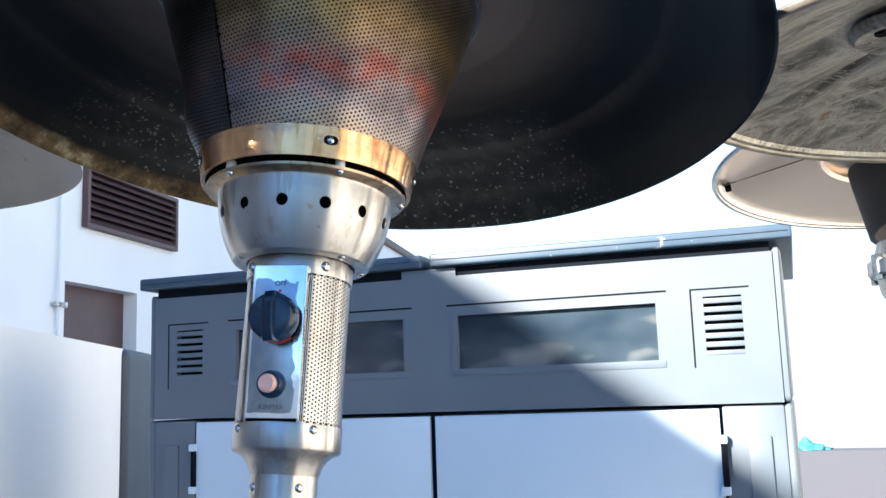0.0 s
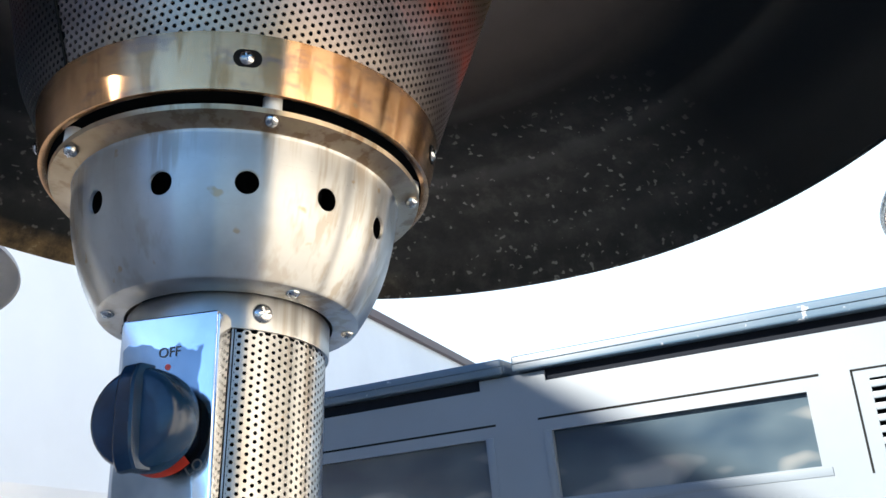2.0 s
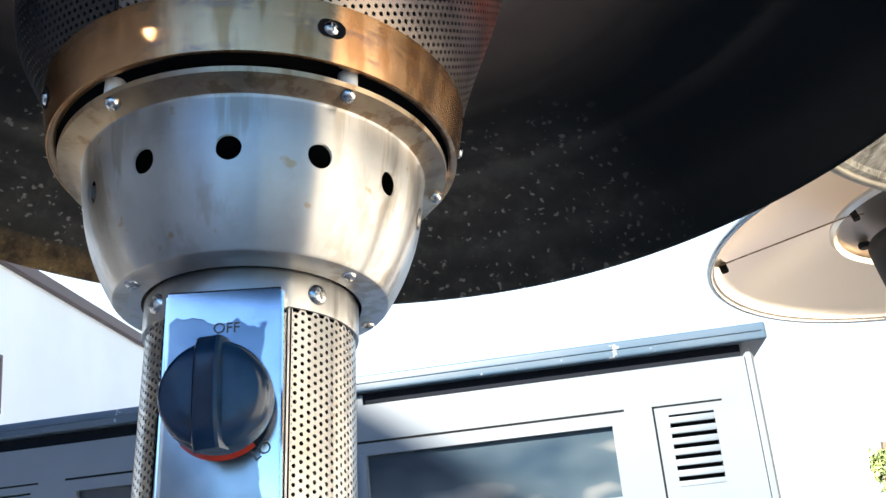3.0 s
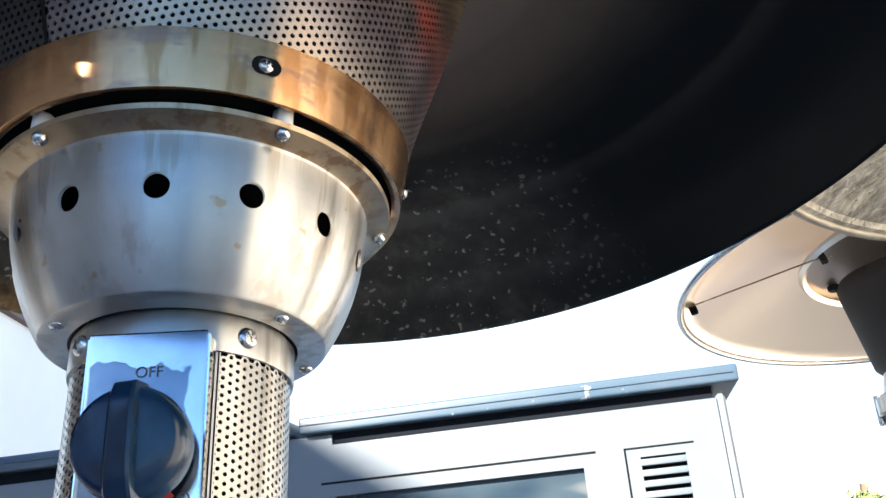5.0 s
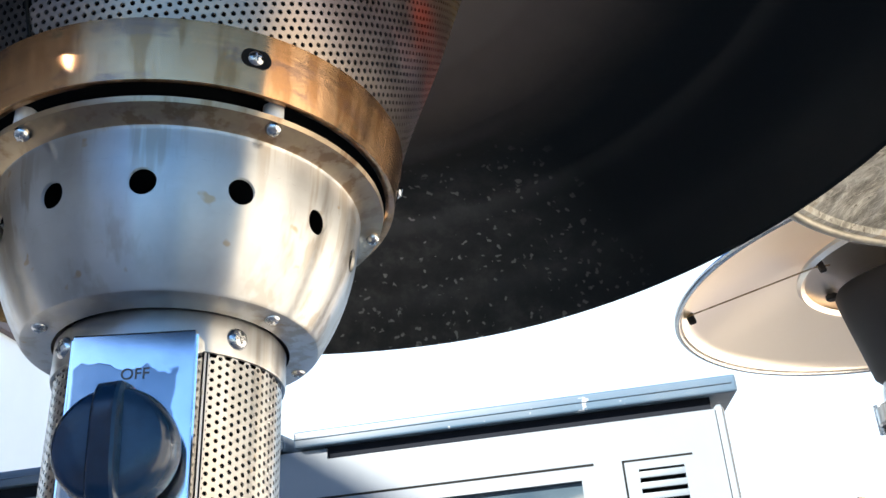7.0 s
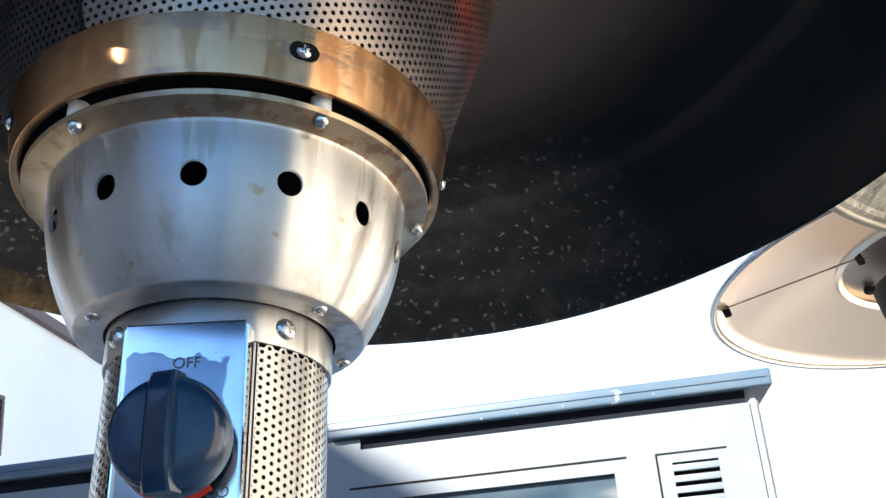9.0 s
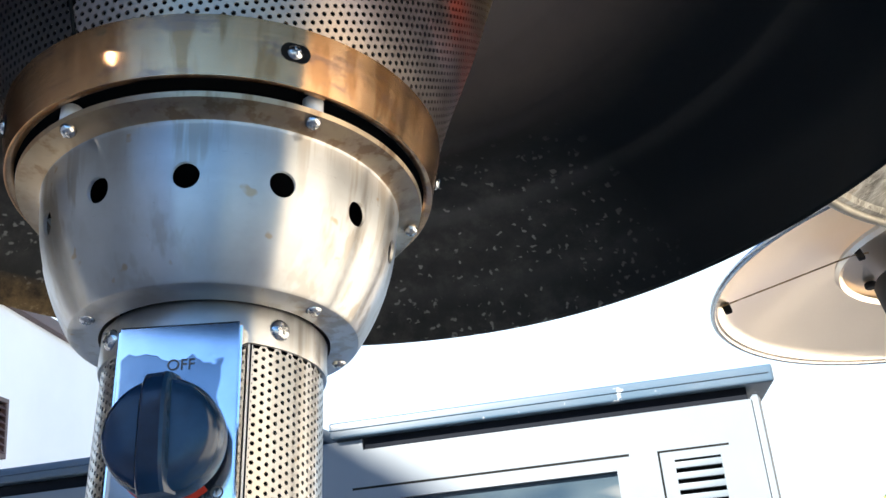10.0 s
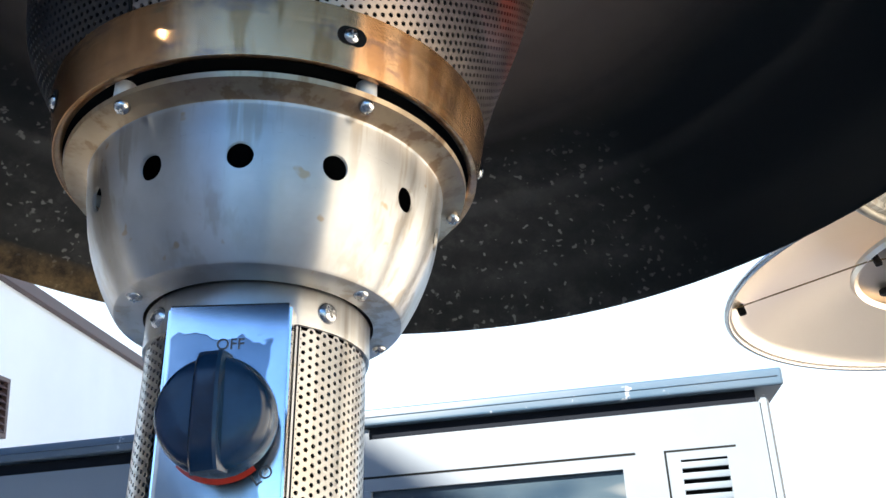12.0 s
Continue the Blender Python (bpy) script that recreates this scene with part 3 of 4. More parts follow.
def speckled(name, col, rough, fleck, fleck_scale, thresh, metal=0.0, stain=(0.1, 0.08, 0.06), stain_amt=0.3, relief=0.25):
    m, nt, b = nodes_of(name)
    big = noise_node(nt, 5, 6, 0.6)
    flecks = noise_node(nt, fleck_scale, 3, 0.6)
    zone = noise_node(nt, 7, 3, 0.5)
    base = ramp(nt, big.outputs[0], [(0.35, col), (0.75, tuple(c + (s - c) * stain_amt for c, s in zip(col, stain)))])
    prod = nt.nodes.new("ShaderNodeMath")
    prod.operation = "MULTIPLY_ADD"
    nt.links.new(zone.outputs[0], prod.inputs[0])
    prod.inputs[1].default_value = 0.35
    nt.links.new(flecks.outputs[0], prod.inputs[2])
    f = ramp(nt, prod.outputs[0], [(thresh, (0, 0, 0)), (thresh + 0.035, (1, 1, 1))])
    nt.links.new(mix(nt, f.outputs[0], base.outputs[0], fleck), b.inputs["Base Color"])
    b.inputs["Roughness"].default_value = rough
    b.inputs["Metallic"].default_value = metal
    bump(nt, b, big.outputs[0], relief, 0.006)
    return m


m, nt, b = nodes_of("soot_black_hood_sheen")
tc = nt.nodes.new("ShaderNodeTexCoord")
sep = nt.nodes.new("ShaderNodeSeparateXYZ")
nt.links.new(tc.outputs["Object"], sep.inputs[0])


rad = calc(nt, "SQRT", calc(nt, "ADD", calc(nt, "MULTIPLY", sep.outputs[0], sep.outputs[0]), calc(nt, "MULTIPLY", sep.outputs[1], sep.outputs[1])))
soot = noise_node(nt, 9, 6, 0.65)
radn = calc(nt, "ADD", rad, calc(nt, "MULTIPLY", calc(nt, "SUBTRACT", soot.outputs[0], 0.5), 0.045))
# the lighter brown centre puts the sheen beside the emitter into the colour
base = ramp(nt, radn, [(0.18, (0.135, 0.113, 0.102)), (0.245, (0.074, 0.062, 0.056)), (0.280, (0.028, 0.025, 0.023)), (0.315, (0.0040, 0.0054, 0.0064)), (0.44, (0.0044, 0.0056, 0.0064))])
vo = nt.nodes.new("ShaderNodeTexVoronoi")
vo.inputs["Scale"].default_value = 140
warp = noise_node(nt, 120, 2, 0.5)
wv = nt.nodes.new("ShaderNodeMix")
wv.data_type = "VECTOR"
wv.inputs["Factor"].default_value = 0.012
nt.links.new(tc.outputs["Object"], wv.inputs["A"])
nt.links.new(warp.outputs["Color"], wv.inputs["B"])
nt.links.new(wv.outputs["Result"], vo.inputs["Vector"])
dot = ramp(nt, vo.outputs["Distance"], [(0.20, (1, 1, 1)), (0.34, (0, 0, 0))])
hsv = nt.nodes.new("ShaderNodeSeparateColor")
nt.links.new(vo.outputs["Color"], hsv.inputs[0])
clus = noise_node(nt, 6, 2, 0.5)
chosen = calc(nt, "GREATER_THAN", calc(nt, "ADD", hsv.outputs[0], calc(nt, "MULTIPLY", clus.outputs[0], 1.7)), 1.48)
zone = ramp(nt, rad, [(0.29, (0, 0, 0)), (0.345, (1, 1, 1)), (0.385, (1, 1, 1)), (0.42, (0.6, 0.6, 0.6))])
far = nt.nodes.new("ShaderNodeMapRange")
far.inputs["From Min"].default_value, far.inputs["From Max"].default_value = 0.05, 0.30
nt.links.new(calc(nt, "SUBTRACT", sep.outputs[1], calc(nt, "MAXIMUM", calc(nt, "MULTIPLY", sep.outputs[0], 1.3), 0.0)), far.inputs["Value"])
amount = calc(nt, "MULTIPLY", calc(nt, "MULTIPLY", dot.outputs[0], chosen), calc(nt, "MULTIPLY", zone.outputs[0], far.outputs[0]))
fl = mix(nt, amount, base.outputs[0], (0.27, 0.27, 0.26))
# chalky bloom carrying painted sheen; rust tones stand in for golden light on the west rim
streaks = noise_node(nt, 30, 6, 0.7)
bloom_sheen = ramp(nt, streaks.outputs[0], [(0.30, (0.13, 0.13, 0.13)), (0.50, (0.21, 0.21, 0.21)), (0.72, (0.45, 0.45, 0.45))])
fl = mix(nt, calc(nt, "MULTIPLY", calc(nt, "MULTIPLY", bloom_sheen.outputs[0], zone.outputs[0]), far.outputs[0]), fl, (0.20, 0.195, 0.185))
# pale rings painted for the highlights along the pressed ridges
ridge_glints = ramp(nt, calc(nt, "ADD", rad, calc(nt, "MULTIPLY", calc(nt, "SUBTRACT", streaks.outputs[0], 0.5), 0.012)), [(0.276, (0, 0, 0)), (0.284, (0.19, 0.19, 0.19)), (0.292, (0, 0, 0)), (0.344, (0, 0, 0)), (0.352, (0.26, 0.26, 0.26)), (0.362, (0, 0, 0)), (0.405, (0, 0, 0)), (0.418, (0.10, 0.10, 0.10)), (0.43, (0, 0, 0))])
fl = mix(nt, calc(nt, "MULTIPLY", ridge_glints.outputs[0], calc(nt, "ADD", calc(nt, "MULTIPLY", far.outputs[0], 0.85), 0.15)), fl, (0.17, 0.17, 0.17))
west = nt.nodes.new("ShaderNodeMapRange")
west.inputs["From Min"].default_value, west.inputs["From Max"].default_value = -0.12, -0.30
nt.links.new(sep.outputs[0], west.inputs["Value"])
edge = ramp(nt, calc(nt, "ADD", rad, calc(nt, "MULTIPLY", soot.outputs[0], 0.014)), [(0.4385, (0, 0, 0)), (0.4435, (1, 1, 1)), (0.46, (1, 1, 1))])
lit_rust = ramp(nt, streaks.outputs[0], [(0.34, (0.035, 0.026, 0.018)), (0.54, (0.14, 0.095, 0.048)), (0.68, (0.36, 0.30, 0.20))])
fl = mix(nt, calc(nt, "MULTIPLY", edge.outputs[0], west.outputs[0]), fl, lit_rust.outputs[0])
nt.links.new(fl, b.inputs["Base Color"])
b.inputs["Roughness"].default_value = 0.36
b.inputs["Specular IOR Level"].default_value = 0.11
bump(nt, b, soot.outputs[0], 0.2, 0.004)
HOOD_BLACK = m


def corroded():
    """Dull sheet metal with swirling brown smears, pale runs and small pits."""
    m, nt, b = nodes_of("corroded_hood")
    swirl = noise_node(nt, 6, 5, 0.6, (1, 1.6, 1))
    swirl.inputs["Distortion"].default_value = 2.2
    run = noise_node(nt, 9, 3, 0.5, (1, 2.2, 1))
    run.inputs["Distortion"].default_value = 3.0
    pits = noise_node(nt, 150, 2, 0.5)
    base = ramp(nt, swirl.outputs[0], [(0.32, (0.06, 0.052, 0.040)), (0.45, (0.20, 0.19, 0.165)), (0.56, (0.36, 0.35, 0.32)), (0.68, (0.22, 0.165, 0.105))])
    pale = ramp(nt, run.outputs[0], [(0.47, (0, 0, 0)), (0.50, (0.55, 0.55, 0.55)), (0.53, (0, 0, 0))])
    dark = ramp(nt, pits.outputs[0], [(0.66, (0, 0, 0)), (0.71, (0.8, 0.8, 0.8))])
    col = mix(nt, pale.outputs[0], base.outputs[0], (0.48, 0.46, 0.40))
    nt.links.new(mix(nt, dark.outputs[0], col, (0.07, 0.055, 0.04)), b.inputs["Base Color"])
    b.inputs["Metallic"].default_value = 0.6
    b.inputs["Roughness"].default_value = 0.42
    bump(nt, b, swirl.outputs[0], 0.8, 0.006)
    return m


HOOD_RUSTY = corroded()
HOOD_TAN = speckled("polished_hood", (0.97, 0.86, 0.74), 0.28, (0.7, 0.6, 0.5), 30, 0.95, 0.85, (0.93, 0.80, 0.66), 0.6, 0.03)
HOOD_GREY = speckled("dull_grey_hood", (0.25, 0.245, 0.25), 0.5, (0.17, 0.16, 0.155), 40, 0.86, 0.6, (0.17, 0.165, 0.165), 0.8)
LID_WORN = speckled("scuffed_dark_resin", (0.024, 0.054, 0.090), 0.42, (0.20, 0.23, 0.27), 34, 0.865, 0.0, (0.05, 0.075, 0.105), 0.8, 0.05)
LIP_GOLD = speckled("rusty_lip", (0.30, 0.21, 0.10), 0.45, (0.5, 0.42, 0.28), 60, 0.80, 0.5, (0.14, 0.10, 0.06), 0.7)

HOOD_M = heater_pose((-0.5068, 0.9427, 1.8748), (0.0424, 0.2001))
loc = AXIS.inverted() @ HOOD_M
hood = part("reflector_hood", lathe(hood_profile(0.4455, 0.115), 160, 0.004, 3), HOOD_BLACK, heater, "soot-black domed reflector with white flecks and painted-in sheen", True, loc)


# ---- resin storage shed ----
CX, YF = -0.985, 2.5
shed = thing("storage_shed", pose(CX, YF, 0), "grey resin garden shed with pale double doors and dark window strips", "shed")
HW = 0.905
# upper panel: openings for two windows and two louvres, mirrored about the middle
WX0, WX1, WZ0, WZ1 = 0.078, 0.602, 1.619, 1.760
LX0, LX1, LZ0, LZ1 = 0.717, 0.807, 1.626, 1.768


def upper_panel():
    bm = bmesh.new()
    xs = sorted({-HW + 0.02, HW - 0.02, *[s * v for s in (-1, 1) for v in (WX0, WX1, LX0, LX1)]})
    for x0, x1 in zip(xs, xs[1:]):
        mid = abs((x0 + x1) / 2)
        if WX0 < mid < WX1:
            add_box(bm, x0, x1, 0, 0.03, 1.508, WZ0)
            add_box(bm, x0, x1, 0, 0.03, WZ1, 1.868)
        elif LX0 < mid < LX1:
            add_box(bm, x0, x1, 0, 0.03, 1.508, LZ0)
            add_box(bm, x0, x1, 0, 0.03, LZ1, 1.868)
        else:
            add_box(bm, x0, x1, 0, 0.03, 1.508, 1.890 if mid < 0.05 else 1.868)
    bmesh.ops.remove_doubles(bm, verts=bm.verts, dist=0.0001)
    return bm


panel = part("upper_panel", upper_panel(), GREY_RESIN, shed, "grey resin panel above the doors")
for s in (-1, 1):
    corner = bmesh.new()
    add_box(corner, s * HW - 0.022 if s > 0 else s * HW, s * HW if s > 0 else s * HW + 0.022, 0.0, 0.9, 1.508, 1.878, 0.016, 4)
    part("side_wall", corner, GREY_RESIN, shed, "", True)
    lower = box(min(s * HW, s * (HW - 0.022)), max(s * HW, s * (HW - 0.022)), 0.0, 0.9, 0.0, 1.505, 0.014, 3)
    part("side_wall", lower, GREY_RESIN, shed, "", True)
    post = bmesh.new()
    add_box(post, min(s * 0.742, s * 0.884), max(s * 0.742, s * 0.884), 0.002, 0.04, 0.0, 1.502, 0.006, 2)
    post_ob = part("corner_post", post, GREY_RESIN, shed, "", True)
    rib = bmesh.new()
    add_box(rib, min(s * 0.797, s * 0.85), max(s * 0.797, s * 0.85), -0.004, 0.006, 0.15, 1.432, 0.004, 2)
    part("rib", rib, GREY_RESIN, post_ob, "", True)
    # window
    win = part("window_pane", box(-0.263, 0.263, 0.0, 0.004, -0.0705, 0.0705), PAINTED_PANE, shed, "dark scratched window strip", False, pose(s * 0.340, 0.014, 1.6895))
    frame_bm = bmesh.new()
    side = (-0.281, -0.2655) if s > 0 else (0.2655, 0.281)
    for x0, x1, z0, z1 in ((-0.280, 0.280, -0.0900, -0.0735), (*side, -0.072, 0.072)):
        add_box(frame_bm, x0, x1, -0.0014, 0.004, z0, z1, 0.0012, 2)
    part("window_frame", frame_bm, GREY_RESIN, win, "", True, pose(0, -0.014, 0))
    # dark strips drawn for the shade in the panel's grooves
    groove = bmesh.new()
    add_box(groove, -0.290, 0.290, -0.0006, 0.002, -0.0024, 0.0024)
    part("groove", groove, DARK, panel, "", False, pose(s * 0.340, 0, 1.788))
    groove = bmesh.new()
    add_box(groove, -0.073, 0.064, -0.0006, 0.002, 0.0915, 0.0955)
    add_box(groove, -0.0760, -0.072, -0.0006, 0.002, -0.097, 0.0955)
    part("groove", groove, DARK, panel, "", False, pose(s * 0.762, 0, 1.693))
    # louvre: sloping slats over a near-black back that stands in for shade
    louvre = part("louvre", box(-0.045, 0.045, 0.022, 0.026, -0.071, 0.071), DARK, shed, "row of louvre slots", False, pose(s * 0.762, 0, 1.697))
    for k in range(7):
        z = 0.060 - k * 0.0212
        sl = bmesh.new()
        add_box(sl, -0.0455, 0.0455, 0.000, 0.014, z - 0.0065, z + 0.0065, 0.002, 2)
        part("slat", sl, GREY_RESIN, louvre, "", True)
    # roof lid, two halves
    lid = bmesh.new()
    x0, x1 = sorted((s * 0.012, s * (0.935 if s > 0 else 0.928)))
    add_box(lid, x0, x1, -0.022, 0.95, 1.894, 1.929, 0.006, 3)
    lid_ob = part("roof_lid", lid, LID_WORN, shed, "dark grey resin roof lid with scuffed front edge", True)
    # added dark strip in place of the shadow band under the lid
    lid_shadow = bmesh.new()
    x0, x1 = sorted((s * 0.072, s * 0.880))
    add_box(lid_shadow, x0, x1, 0.006, 0.028, 1.869, 1.8935)
    part("lid_shadow", lid_shadow, SHADE_TRIM_BLACK, lid_ob, "", True)
    ledge = bmesh.new()
    x0, x1 = sorted((s * 0.012, s * 0.925))
    add_box(ledge, x0, x1, -0.0245, -0.018, 1.911, 1.9135, 0.001, 1)
    part("drip_edge", ledge, LID_WORN, lid_ob, "", True)
    # door with hinges
    x0, x1 = sorted((s * 0.008, s * 0.735))
    door = part("door", box(x0, x1, -0.004, 0.03, 0.10, 1.497, 0.003, 2), DOOR_RESIN, shed, "pale grey resin door", True)
    for zc in (1.365, 0.8, 0.25):
        h = bmesh.new()
        add_box(h, -0.007, 0.007, -0.012, 0.004, -0.055, 0.055, 0.002, 2)
        hg = part("hinge", h, SHADE_TRIM_BLACK, door, "dark hinge pin between white knuckles", True, pose(s * 0.741, 0, zc))
        for dz in (-0.060, 0.060):
            k = bmesh.new()
            add_box(k, -0.013, 0.009, -0.015, 0.004, dz - 0.010, dz + 0.010, 0.003, 2)
            part("knuckle", k, DOOR_RESIN, hg, "white knuckle", True)
part("back_wall", box(-HW + 0.022, HW - 0.022, 0.85, 0.88, 0, 1.885), GREY_RESIN, shed)
part("interior", box(-HW + 0.03, HW - 0.03, 0.06, 0.8, 0.02, 1.50), GREY_RESIN, shed)
part("door_stop", box(-0.008, 0.008, 0.01, 0.05, 0.0, 1.50), SHADE_TRIM_BLACK, shed)

# ---- building ----
VY0, VY1, VZ0, VZ1 = 0.20, 1.28, 2.63, 3.01
OY0, OY1, OZ1 = 0.06, 0.83, 2.29
def falling(bm):
    """Lets the roof edge fall away along the wall."""
    for v in bm.verts:
        if v.co.z > 3.5:
            v.co.z -= 0.035 * v.co.y
    return bm


wall = part("wall_west", falling(wall_with_holes(-0.25, 0.0, [(OY0, OY1, 0.9, OZ1)], -1.1, 14, 3.70)), WHITE_PLASTER, None, m=BLD)
tagged(wall, "white rendered building wall in open shade", "wall", kind="structure")
vent = thing("wall_vent", BLD @ pose(0, (VY0 + VY1) / 2, (VZ0 + VZ1) / 2), "brown louvred vent in the white wall", "vent")
VW, VH = (VY1 - VY0) / 2, (VZ1 - VZ0) / 2
fb = bmesh.new()
for y0, y1, z0, z1 in ((-VW, VW, VH - 0.03, VH), (-VW, VW, -VH, -VH + 0.03), (-VW, -VW + 0.03, -VH + 0.03, VH - 0.03), (VW - 0.03, VW, -VH + 0.03, VH - 0.03)):
    add_box(fb, 0.002, 0.045, y0, y1, z0, z1, 0.003, 1)
part("frame", fb, BROWN, vent)
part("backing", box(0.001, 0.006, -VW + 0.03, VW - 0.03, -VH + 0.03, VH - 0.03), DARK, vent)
for k in range(7):
    z = VH - 0.055 - k * (2 * VH - 0.06) / 7
    sb = bmesh.new()
    add_box(sb, -0.026, 0.026, -VW + 0.031, VW - 0.031, -0.003, 0.003)
    part("slat", sb, BROWN, vent, "", False, pose(0.026, 0, z, 0, 42, 0))
window = thing("window_1", BLD @ pose(-0.12, (OY0 + OY1) / 2, 0.9), "brown shuttered window in a deep white reveal", "window", kind="structure")
part("shutter", box(-0.02, 0.02, -(OY1 - OY0) / 2, (OY1 - OY0) / 2, 0.0, OZ1 - 0.9), BROWN, window)
pipe = thing("wall_pipe", BLD @ pose(0.03, -0.03, 0), "thin white pipe with a small white tap on the wall", "pipe")
part("pipe", lathe([(0.011, GL), (0.011, 3.6)], 16), WHITE_PLASTER, pipe, "", True)
tp = bmesh.new()
add_box(tp, -0.02, 0.05, -0.012, 0.012, -0.012, 0.012, 0.005, 2)
add_box(tp, -0.015, 0.015, -0.04, 0.06, -0.015, 0.015, 0.006, 2)
part("tap", tp, CHROME, pipe, "", True, pose(0, 0, 2.14))
fascia = part("roof_fascia", falling(box(-0.25, 0.05, -1.1, 14, 3.672, 3.758, 0.004, 1)), BROWN, None, m=BLD)
tagged(fascia, "thin brown roof edge board along the white wall", "fascia", kind="structure")

# unseen tall block added towards the sun, behind the camera's left, to cast the shed's shadow
shadow_caster = part("wall_shadow_caster", box(-4, 0, -18, 8.6, 0, 6.213), GREY_WALL, None, m=pose(-5.646, -4.78, 0, 0, 0, 10.76))
tagged(shadow_caster, "unseen grey block added to cast the shadow on the shed", "wall", kind="structure")
# unseen sunlit wall added to brighten the heaters' right sides and reflect there
east = part("wall_bounce_east", box(2.4, 2.7, -0.75, 8.0, 0, 4.0), CREAM_WALL, None)
tagged(east, "unseen cream wall added to bounce sunlight", "wall", kind="structure")
# unseen wall added behind the camera for the bluish tone it reflects
south = part("wall_reflect_south", box(-6.0, 2.4, -6.3, -6.0, 0, 2.2), WHITE_PLASTER, None)
tagged(south, "unseen white wall added for its reflection", "wall", kind="structure")
# added panel: its dark colour replaces the shade at the low wall's end
shade_panel = part("wall_shade_panel", box(-0.1, 0.03, 1.49, 2.1, 0, 1.835, 0.06, 5), WALL_END_SHADE, None, m=pose(-2.5, 2.53, 0, 0, 0, 24))
tagged(shade_panel, "added dark panel standing in for shade at the wall's end", "panel", kind="structure")
# low walls
parapet = part("wall_low", box(-0.2, 0.0, -2.0, 1.55, 0, 1.83), WHITE_PLASTER, None, m=pose(-2.5, 2.53, 0, 0, 0, 24))
tagged(parapet, "low pale rendered wall beside the shed", "wall", kind="structure")
low = part("wall_garden", box(-1.6, 9, 5.0, 5.2, 0, 1.24), SHADE_PLASTER, None)
tagged(low, "low garden wall behind the shed with its shade in the colour", "wall", kind="structure")


# ---- other heaters ----
def fine(profile, n):
    out = []
    for (r0, h0), (r1, h1) in zip(profile, profile[1:]):
        out += [(r0 + (r1 - r0) * k / n, h0 + (h1 - h0) * k / n) for k in range(n)]
    return out + [profile[-1]]


def other_heater(center, lean, r, depth, mat, label, emitter=True, rings=1, steps=True):
    e = thing("patio_heater", pose(center[0], center[1], 0), label, "patio heater", "patio heaters")
    z = center[2]
    hm = Matrix.Translation((0, 0, z)) @ heater_pose((0, 0, 0), lean)
    part("reflector_hood", lathe(fine(hood_profile(r, depth, steps=steps), rings), 128 if rings == 1 else 220, 0.004, center[0]), mat, e, "", True, hm)
    if emitter:
        part("emitter_screen", lathe([(0.126, z - 0.140), (0.141, z - 0.126), (0.166, z - 0.012), (0.168, z + 0.002), (0.164, z + 0.010), (0.150, z + 0.012), (0.05, z + 0.012)], 64), SCORCH_DARK, e, "dark perforated emitter cone", True)
        part("emitter_ring", lathe([(0.118, z - 0.168), (0.138, z - 0.168), (0.136, z - 0.150), (0.129, z - 0.126), (0.124, z - 0.126)], 64), STEEL, e, "", True)
        flange = part("flange", lathe([(0.100, z - 0.196), (0.148, z - 0.196), (0.151, z - 0.193), (0.151, z - 0.171), (0.148, z - 0.168), (0.100, z - 0.168)], 64), STEEL, e, "bolted steel flange", True)
        for k in range(8):
            a = radians(20 + 45 * k)
            part("bolt", cyl(0.010, z - 0.205, z - 0.160, 6, 0.001), CHROME, flange, "", False, pose(0.146 * math.cos(a), 0.146 * math.sin(a), 0))
        part("bowl", lathe([(0.052, z - 0.290), (0.080, z - 0.288), (0.112, z - 0.262), (0.132, z - 0.225), (0.137, z - 0.196)], 64), STEEL, e, "", True)
        part("control_housing", lathe([(0.0495, z - 0.290), (0.0495, z - 0.45), (0.034, z - 0.475)], 48), STEEL, e, "", True)
    part("pole", lathe([(0.030, z - 0.47 if emitter else z + depth), (0.030, 0.02)], 32), STEEL, e, "", True)
    part("base", lathe([(0.031, 0.06), (0.10, 0.055), (0.205, 0.022), (0.215, 0.0), (0.0001, 0.0)], 48), STEEL, e, "", True)
    return e


SCORCH_DARK = simple("dark_scorched_steel", (0.011, 0.007, 0.006), 0.65, 0.0, 0.3, 20, 300, 0.3)
h2 = other_heater((0.220, 1.990, 1.931), (-0.006, 0.112), 0.408, 0.125, HOOD_TAN, "steel patio heater with a polished hood and dark emitter", steps=False)
h3 = other_heater((0.2012, 1.2275, 1.857), (0.045, 0.003), 0.370, 0.095, HOOD_RUSTY, "patio heater with a corroded dented grey hood", emitter=False, rings=4, steps=False)
h4 = other_heater((-1.40, 1.00, 1.909), (0.0, 0.0), 0.41, 0.10, HOOD_GREY, "patio heater with a dull grey hood", emitter=True)


def hood_of(e):
    return [c for c in e.children if c.name.startswith("reflector_hood")][0]


def dented(ob, size, seed):
    """Presses long curling folds and shallow dents into a sheet metal hood."""
    for v in ob.data.vertices:
        x, y = v.co.x, v.co.y
        k = min(1, max(0, (0.355 - math.hypot(x, y)) / 0.07))
        w = noise.noise(Vector((x * 4, y * 4, seed))) * 0.10
        fold = 1 - min(1, abs(noise.noise(Vector(((x * 0.5 + y + w) * 8, (x - y * 0.5 + w) * 2.6, seed + 5)))) * 4)
        soft = noise.noise(Vector((x * 7, y * 7, seed + 9)))
        v.co.z += k * size * (0.8 * fold ** 1.5 + 0.7 * soft)


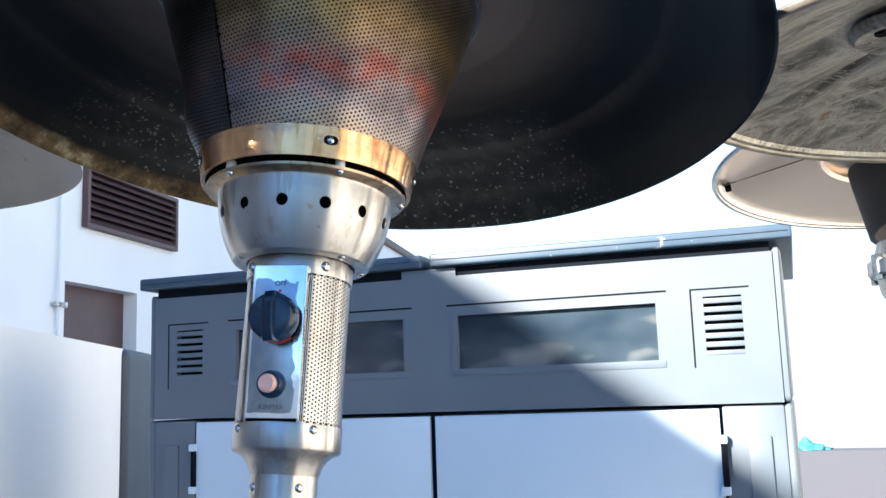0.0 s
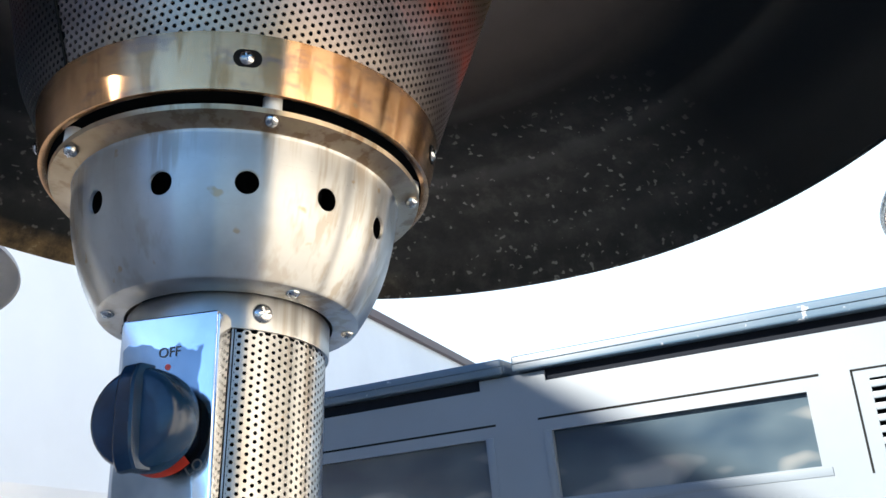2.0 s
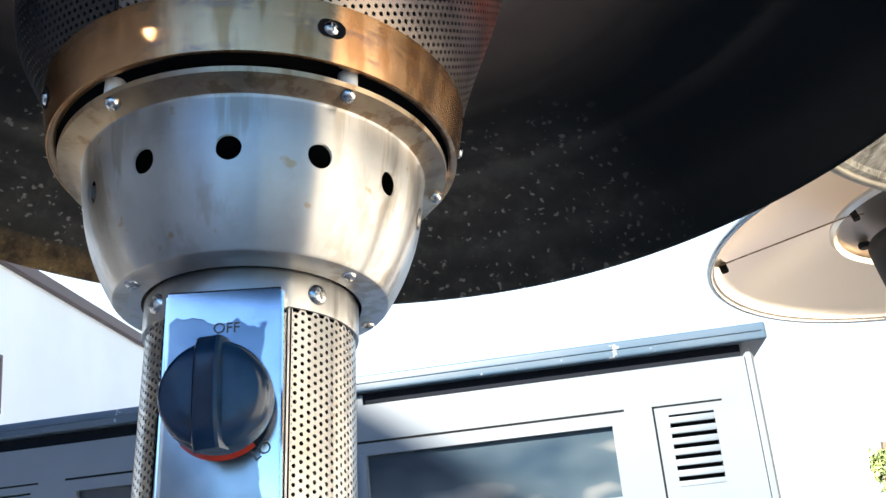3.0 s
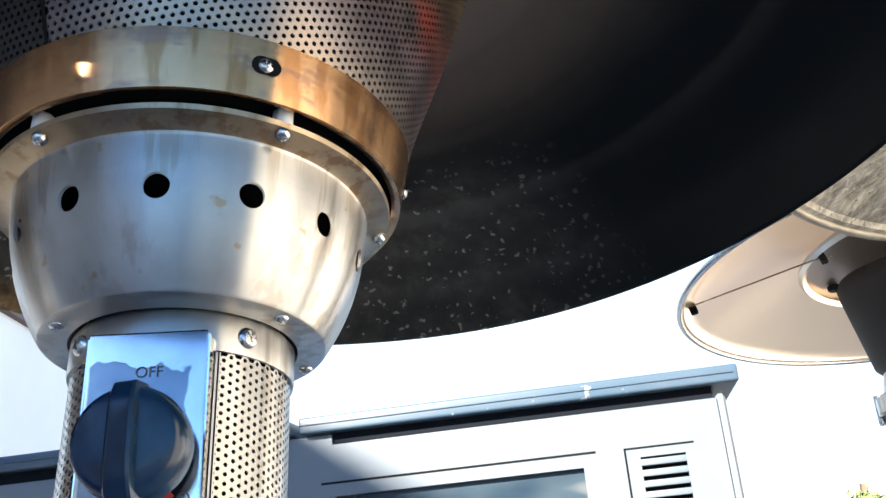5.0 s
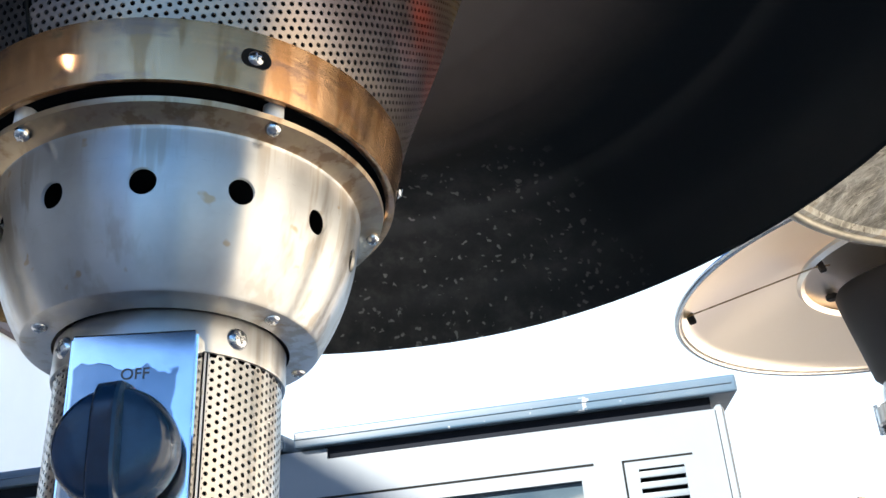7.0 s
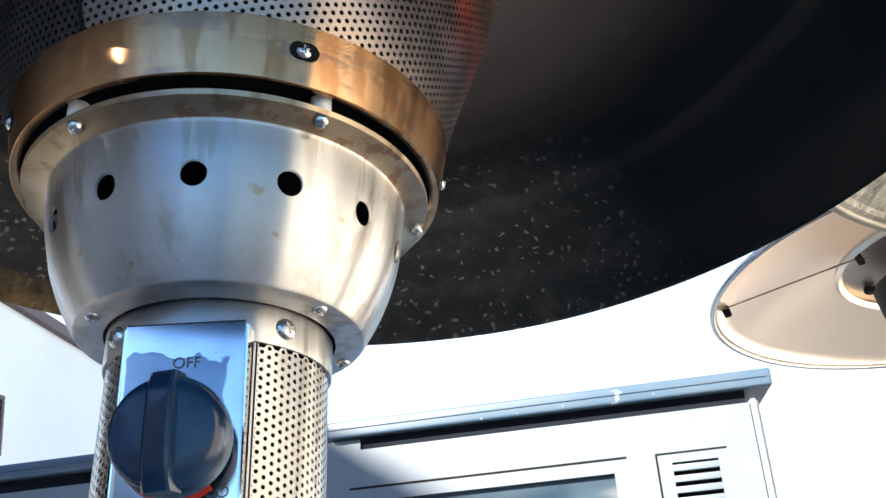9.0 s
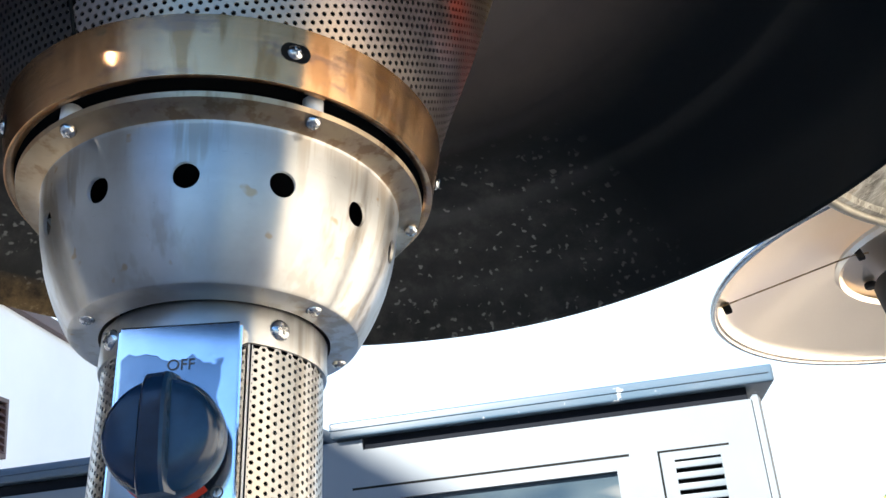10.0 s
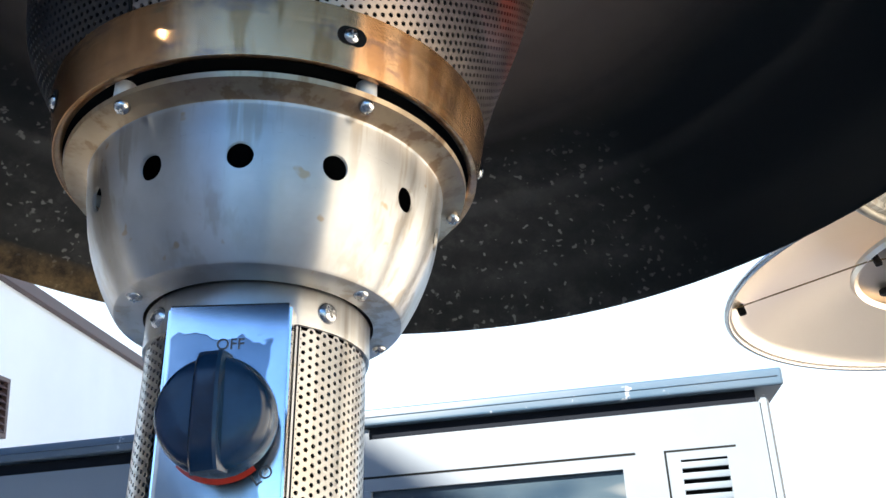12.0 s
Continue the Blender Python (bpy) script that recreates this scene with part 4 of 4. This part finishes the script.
def bent_over(ob, m):
    """Bends a sheet up where it would cut into the black hood, so that it lies on it."""
    prof = sorted(hood_profile(0.4455, 0.115)[:18])
    to = HOOD_M.inverted() @ m
    back = to.inverted()
    for v in ob.data.vertices:
        p = to @ v.co
        r = math.hypot(p.x, p.y)
        if r < 0.456:
            h = 0.0
            for (r0, h0), (r1, h1) in zip(prof, prof[1:]):
                if r0 <= r <= r1:
                    h = h0 + (h1 - h0) * (r - r0) / max(1e-6, r1 - r0)
            if p.z < h + 0.009:
                p.z = h + 0.009
                v.co = back @ p


def rolled_lip(e, r, mat, label, w=0.006):
    h = hood_of(e)
    n = 12
    prof = [(r + 0.010 - w + w * math.cos(2 * math.pi * k / n), 0.001 + 0.005 * math.sin(2 * math.pi * k / n)) for k in range(n + 1)]
    return part("rolled_lip", lathe(prof, 128, 0.003, 1), mat, h, label, True)


LIP_STEEL = simple("worn_lip_steel", (0.30, 0.275, 0.23), 0.45, 0.7, 0.3, 40, 300, 0.3)
rolled_lip(h2, 0.403, CHROME, "bright polished lip", 0.0045)
lip3 = rolled_lip(h3, 0.369, LIP_STEEL, "worn pale lip")
dented(hood_of(h3), 0.011, 4.0)
for sheet in (hood_of(h3), lip3):
    bent_over(sheet, h3.matrix_basis @ hood_of(h3).matrix_basis)

# inner plate, stays and clips under the polished hood
hd = hood_of(h2)
part("inner_plate", lathe([(0.206, 0.036), (0.213, 0.030), (0.218, 0.036), (0.216, 0.043), (0.208, 0.045), (0.18, 0.046), (0.0001, 0.050)], 96), HOOD_TAN, hd, "bright inner heat plate with a rolled lip", True)
for a in (176.0, 56.0, -64.0):
    ca, sa = math.cos(radians(a)), math.sin(radians(a))
    cb, sb = math.cos(radians(a + 19)), math.sin(radians(a + 19))
    part("stay_rod", tube([(0.402 * ca, 0.402 * sa, 0.012), (0.210 * cb, 0.210 * sb, 0.031), (0.185 * cb, 0.185 * sb, 0.034)], 0.0012, 6), LIP_GOLD, hd, "thin rusty stay rod", True)
    part("clip", box(-0.006, 0.006, -0.004, 0.004, -0.014, 0.010, 0.003, 2), DARK, hd, "", True, pose(0.386 * ca, 0.386 * sa, 0.013, 20, 10, a))
    part("clip", box(-0.005, 0.005, -0.004, 0.004, -0.011, 0.008, 0.002, 2), SCORCH_DARK, hd, "", True, pose(0.200 * cb, 0.200 * sb, 0.033, 20, 10, a))
    part("rivet", cyl(0.010, 0.034, 0.044, 16, 0.002), SCORCH_DARK, hd, "", True, pose(0.180 * math.cos(radians(a - 30)), 0.180 * math.sin(radians(a - 30)), 0))

# bolted flange in the corroded hood
fl_m = Matrix.Translation((-0.125, 0.025, 0.070))
flange = part("flange", lathe([(0.062, 0.010), (0.060, 0.002), (0.054, -0.003), (0.046, -0.002), (0.030, 0.003), (0.0001, 0.004)], 48), HOOD_RUSTY, hood_of(h3), "pressed round flange", True, fl_m)
for k in range(3):
    a = radians(100 + 120 * k)
    part("bolt_hole", cyl(0.0075, -0.004, 0.002, 16, 0.0005), DARK, flange, "", True, pose(0.036 * math.cos(a), 0.036 * math.sin(a), 0))


# ---- trees beyond the garden wall ----
def tree(x, y, height, crown, seed, label):
    rnd = random.Random(seed)
    e = thing("tree", pose(x, y, 0), label, "tree")
    trunk = tube([(0, 0, 0), (0.05, 0.02, height * 0.3), (-0.03, 0.04, height * 0.6), (0.02, 0, height * 0.85)], 0.05, 8)
    for k in range(5):
        a = rnd.uniform(0, 6.28)
        z = height * rnd.uniform(0.45, 0.7)
        lb = tube([(0, 0, z), (0.4 * crown * math.cos(a), 0.4 * crown * math.sin(a), z + 0.2 * crown), (0.8 * crown * math.cos(a), 0.8 * crown * math.sin(a), z + 0.5 * crown)], 0.018, 6)
        tmp = bpy.data.meshes.new("limb")
        lb.to_mesh(tmp)
        lb.free()
        trunk.from_mesh(tmp)
    part("trunk", trunk, BARK, e, "", True)
    verts, faces = [], []
    clumps = [Vector((rnd.gauss(0, 0.45), rnd.gauss(0, 0.45), rnd.gauss(0, 0.35))) * crown for _ in range(26)]
    for c in clumps:
        for _ in range(60):
            p = c + Vector((rnd.gauss(0, 0.13), rnd.gauss(0, 0.13), rnd.gauss(0, 0.11))) * crown
            p.z = min(p.z, crown * 0.9)
            s = rnd.uniform(0.03, 0.06)
            q = Euler((rnd.uniform(0, 6.3), rnd.uniform(0, 6.3), rnd.uniform(0, 6.3))).to_matrix()
            i = len(verts)
            for dx, dy in ((-s, 0), (0, -s * 0.45), (s, 0), (0, s * 0.45)):
                verts.append(p + q @ Vector((dx, dy, 0.2 * abs(dx))) + Vector((0, 0, height * 0.75)))
            faces.append((i, i + 1, i + 2, i + 3))
    me = bpy.data.meshes.new("crown")
    me.from_pydata(verts, [], faces)
    part("crown", me, LEAF, e)
    return e


tree(2.60, 13.0, 2.66, 0.25, 1, "small sunlit tree with loose green leaves beyond the wall")

# crumpled canvas lying on the garden wall
bm = bmesh.new()
bmesh.ops.create_icosphere(bm, subdivisions=4, radius=1.0)
for v in bm.verts:
    k = 1 + 0.35 * noise.noise(v.co * 2.3) + 0.12 * noise.noise(v.co * 7)
    peak = 0.5 + 0.5 * math.exp(-((v.co.x + 0.35) / 0.35) ** 2)
    v.co = Vector((v.co.x * 0.085 * k, v.co.y * 0.06 * k, max(0.0, v.co.z) * 0.060 * peak * k))
canvas = part("canvas_bundle", bm, TEAL, None, "", True, pose(-0.03, 5.1, 1.238))
tagged(canvas, "small crumpled teal canvas bundle on the garden wall", "canvas")
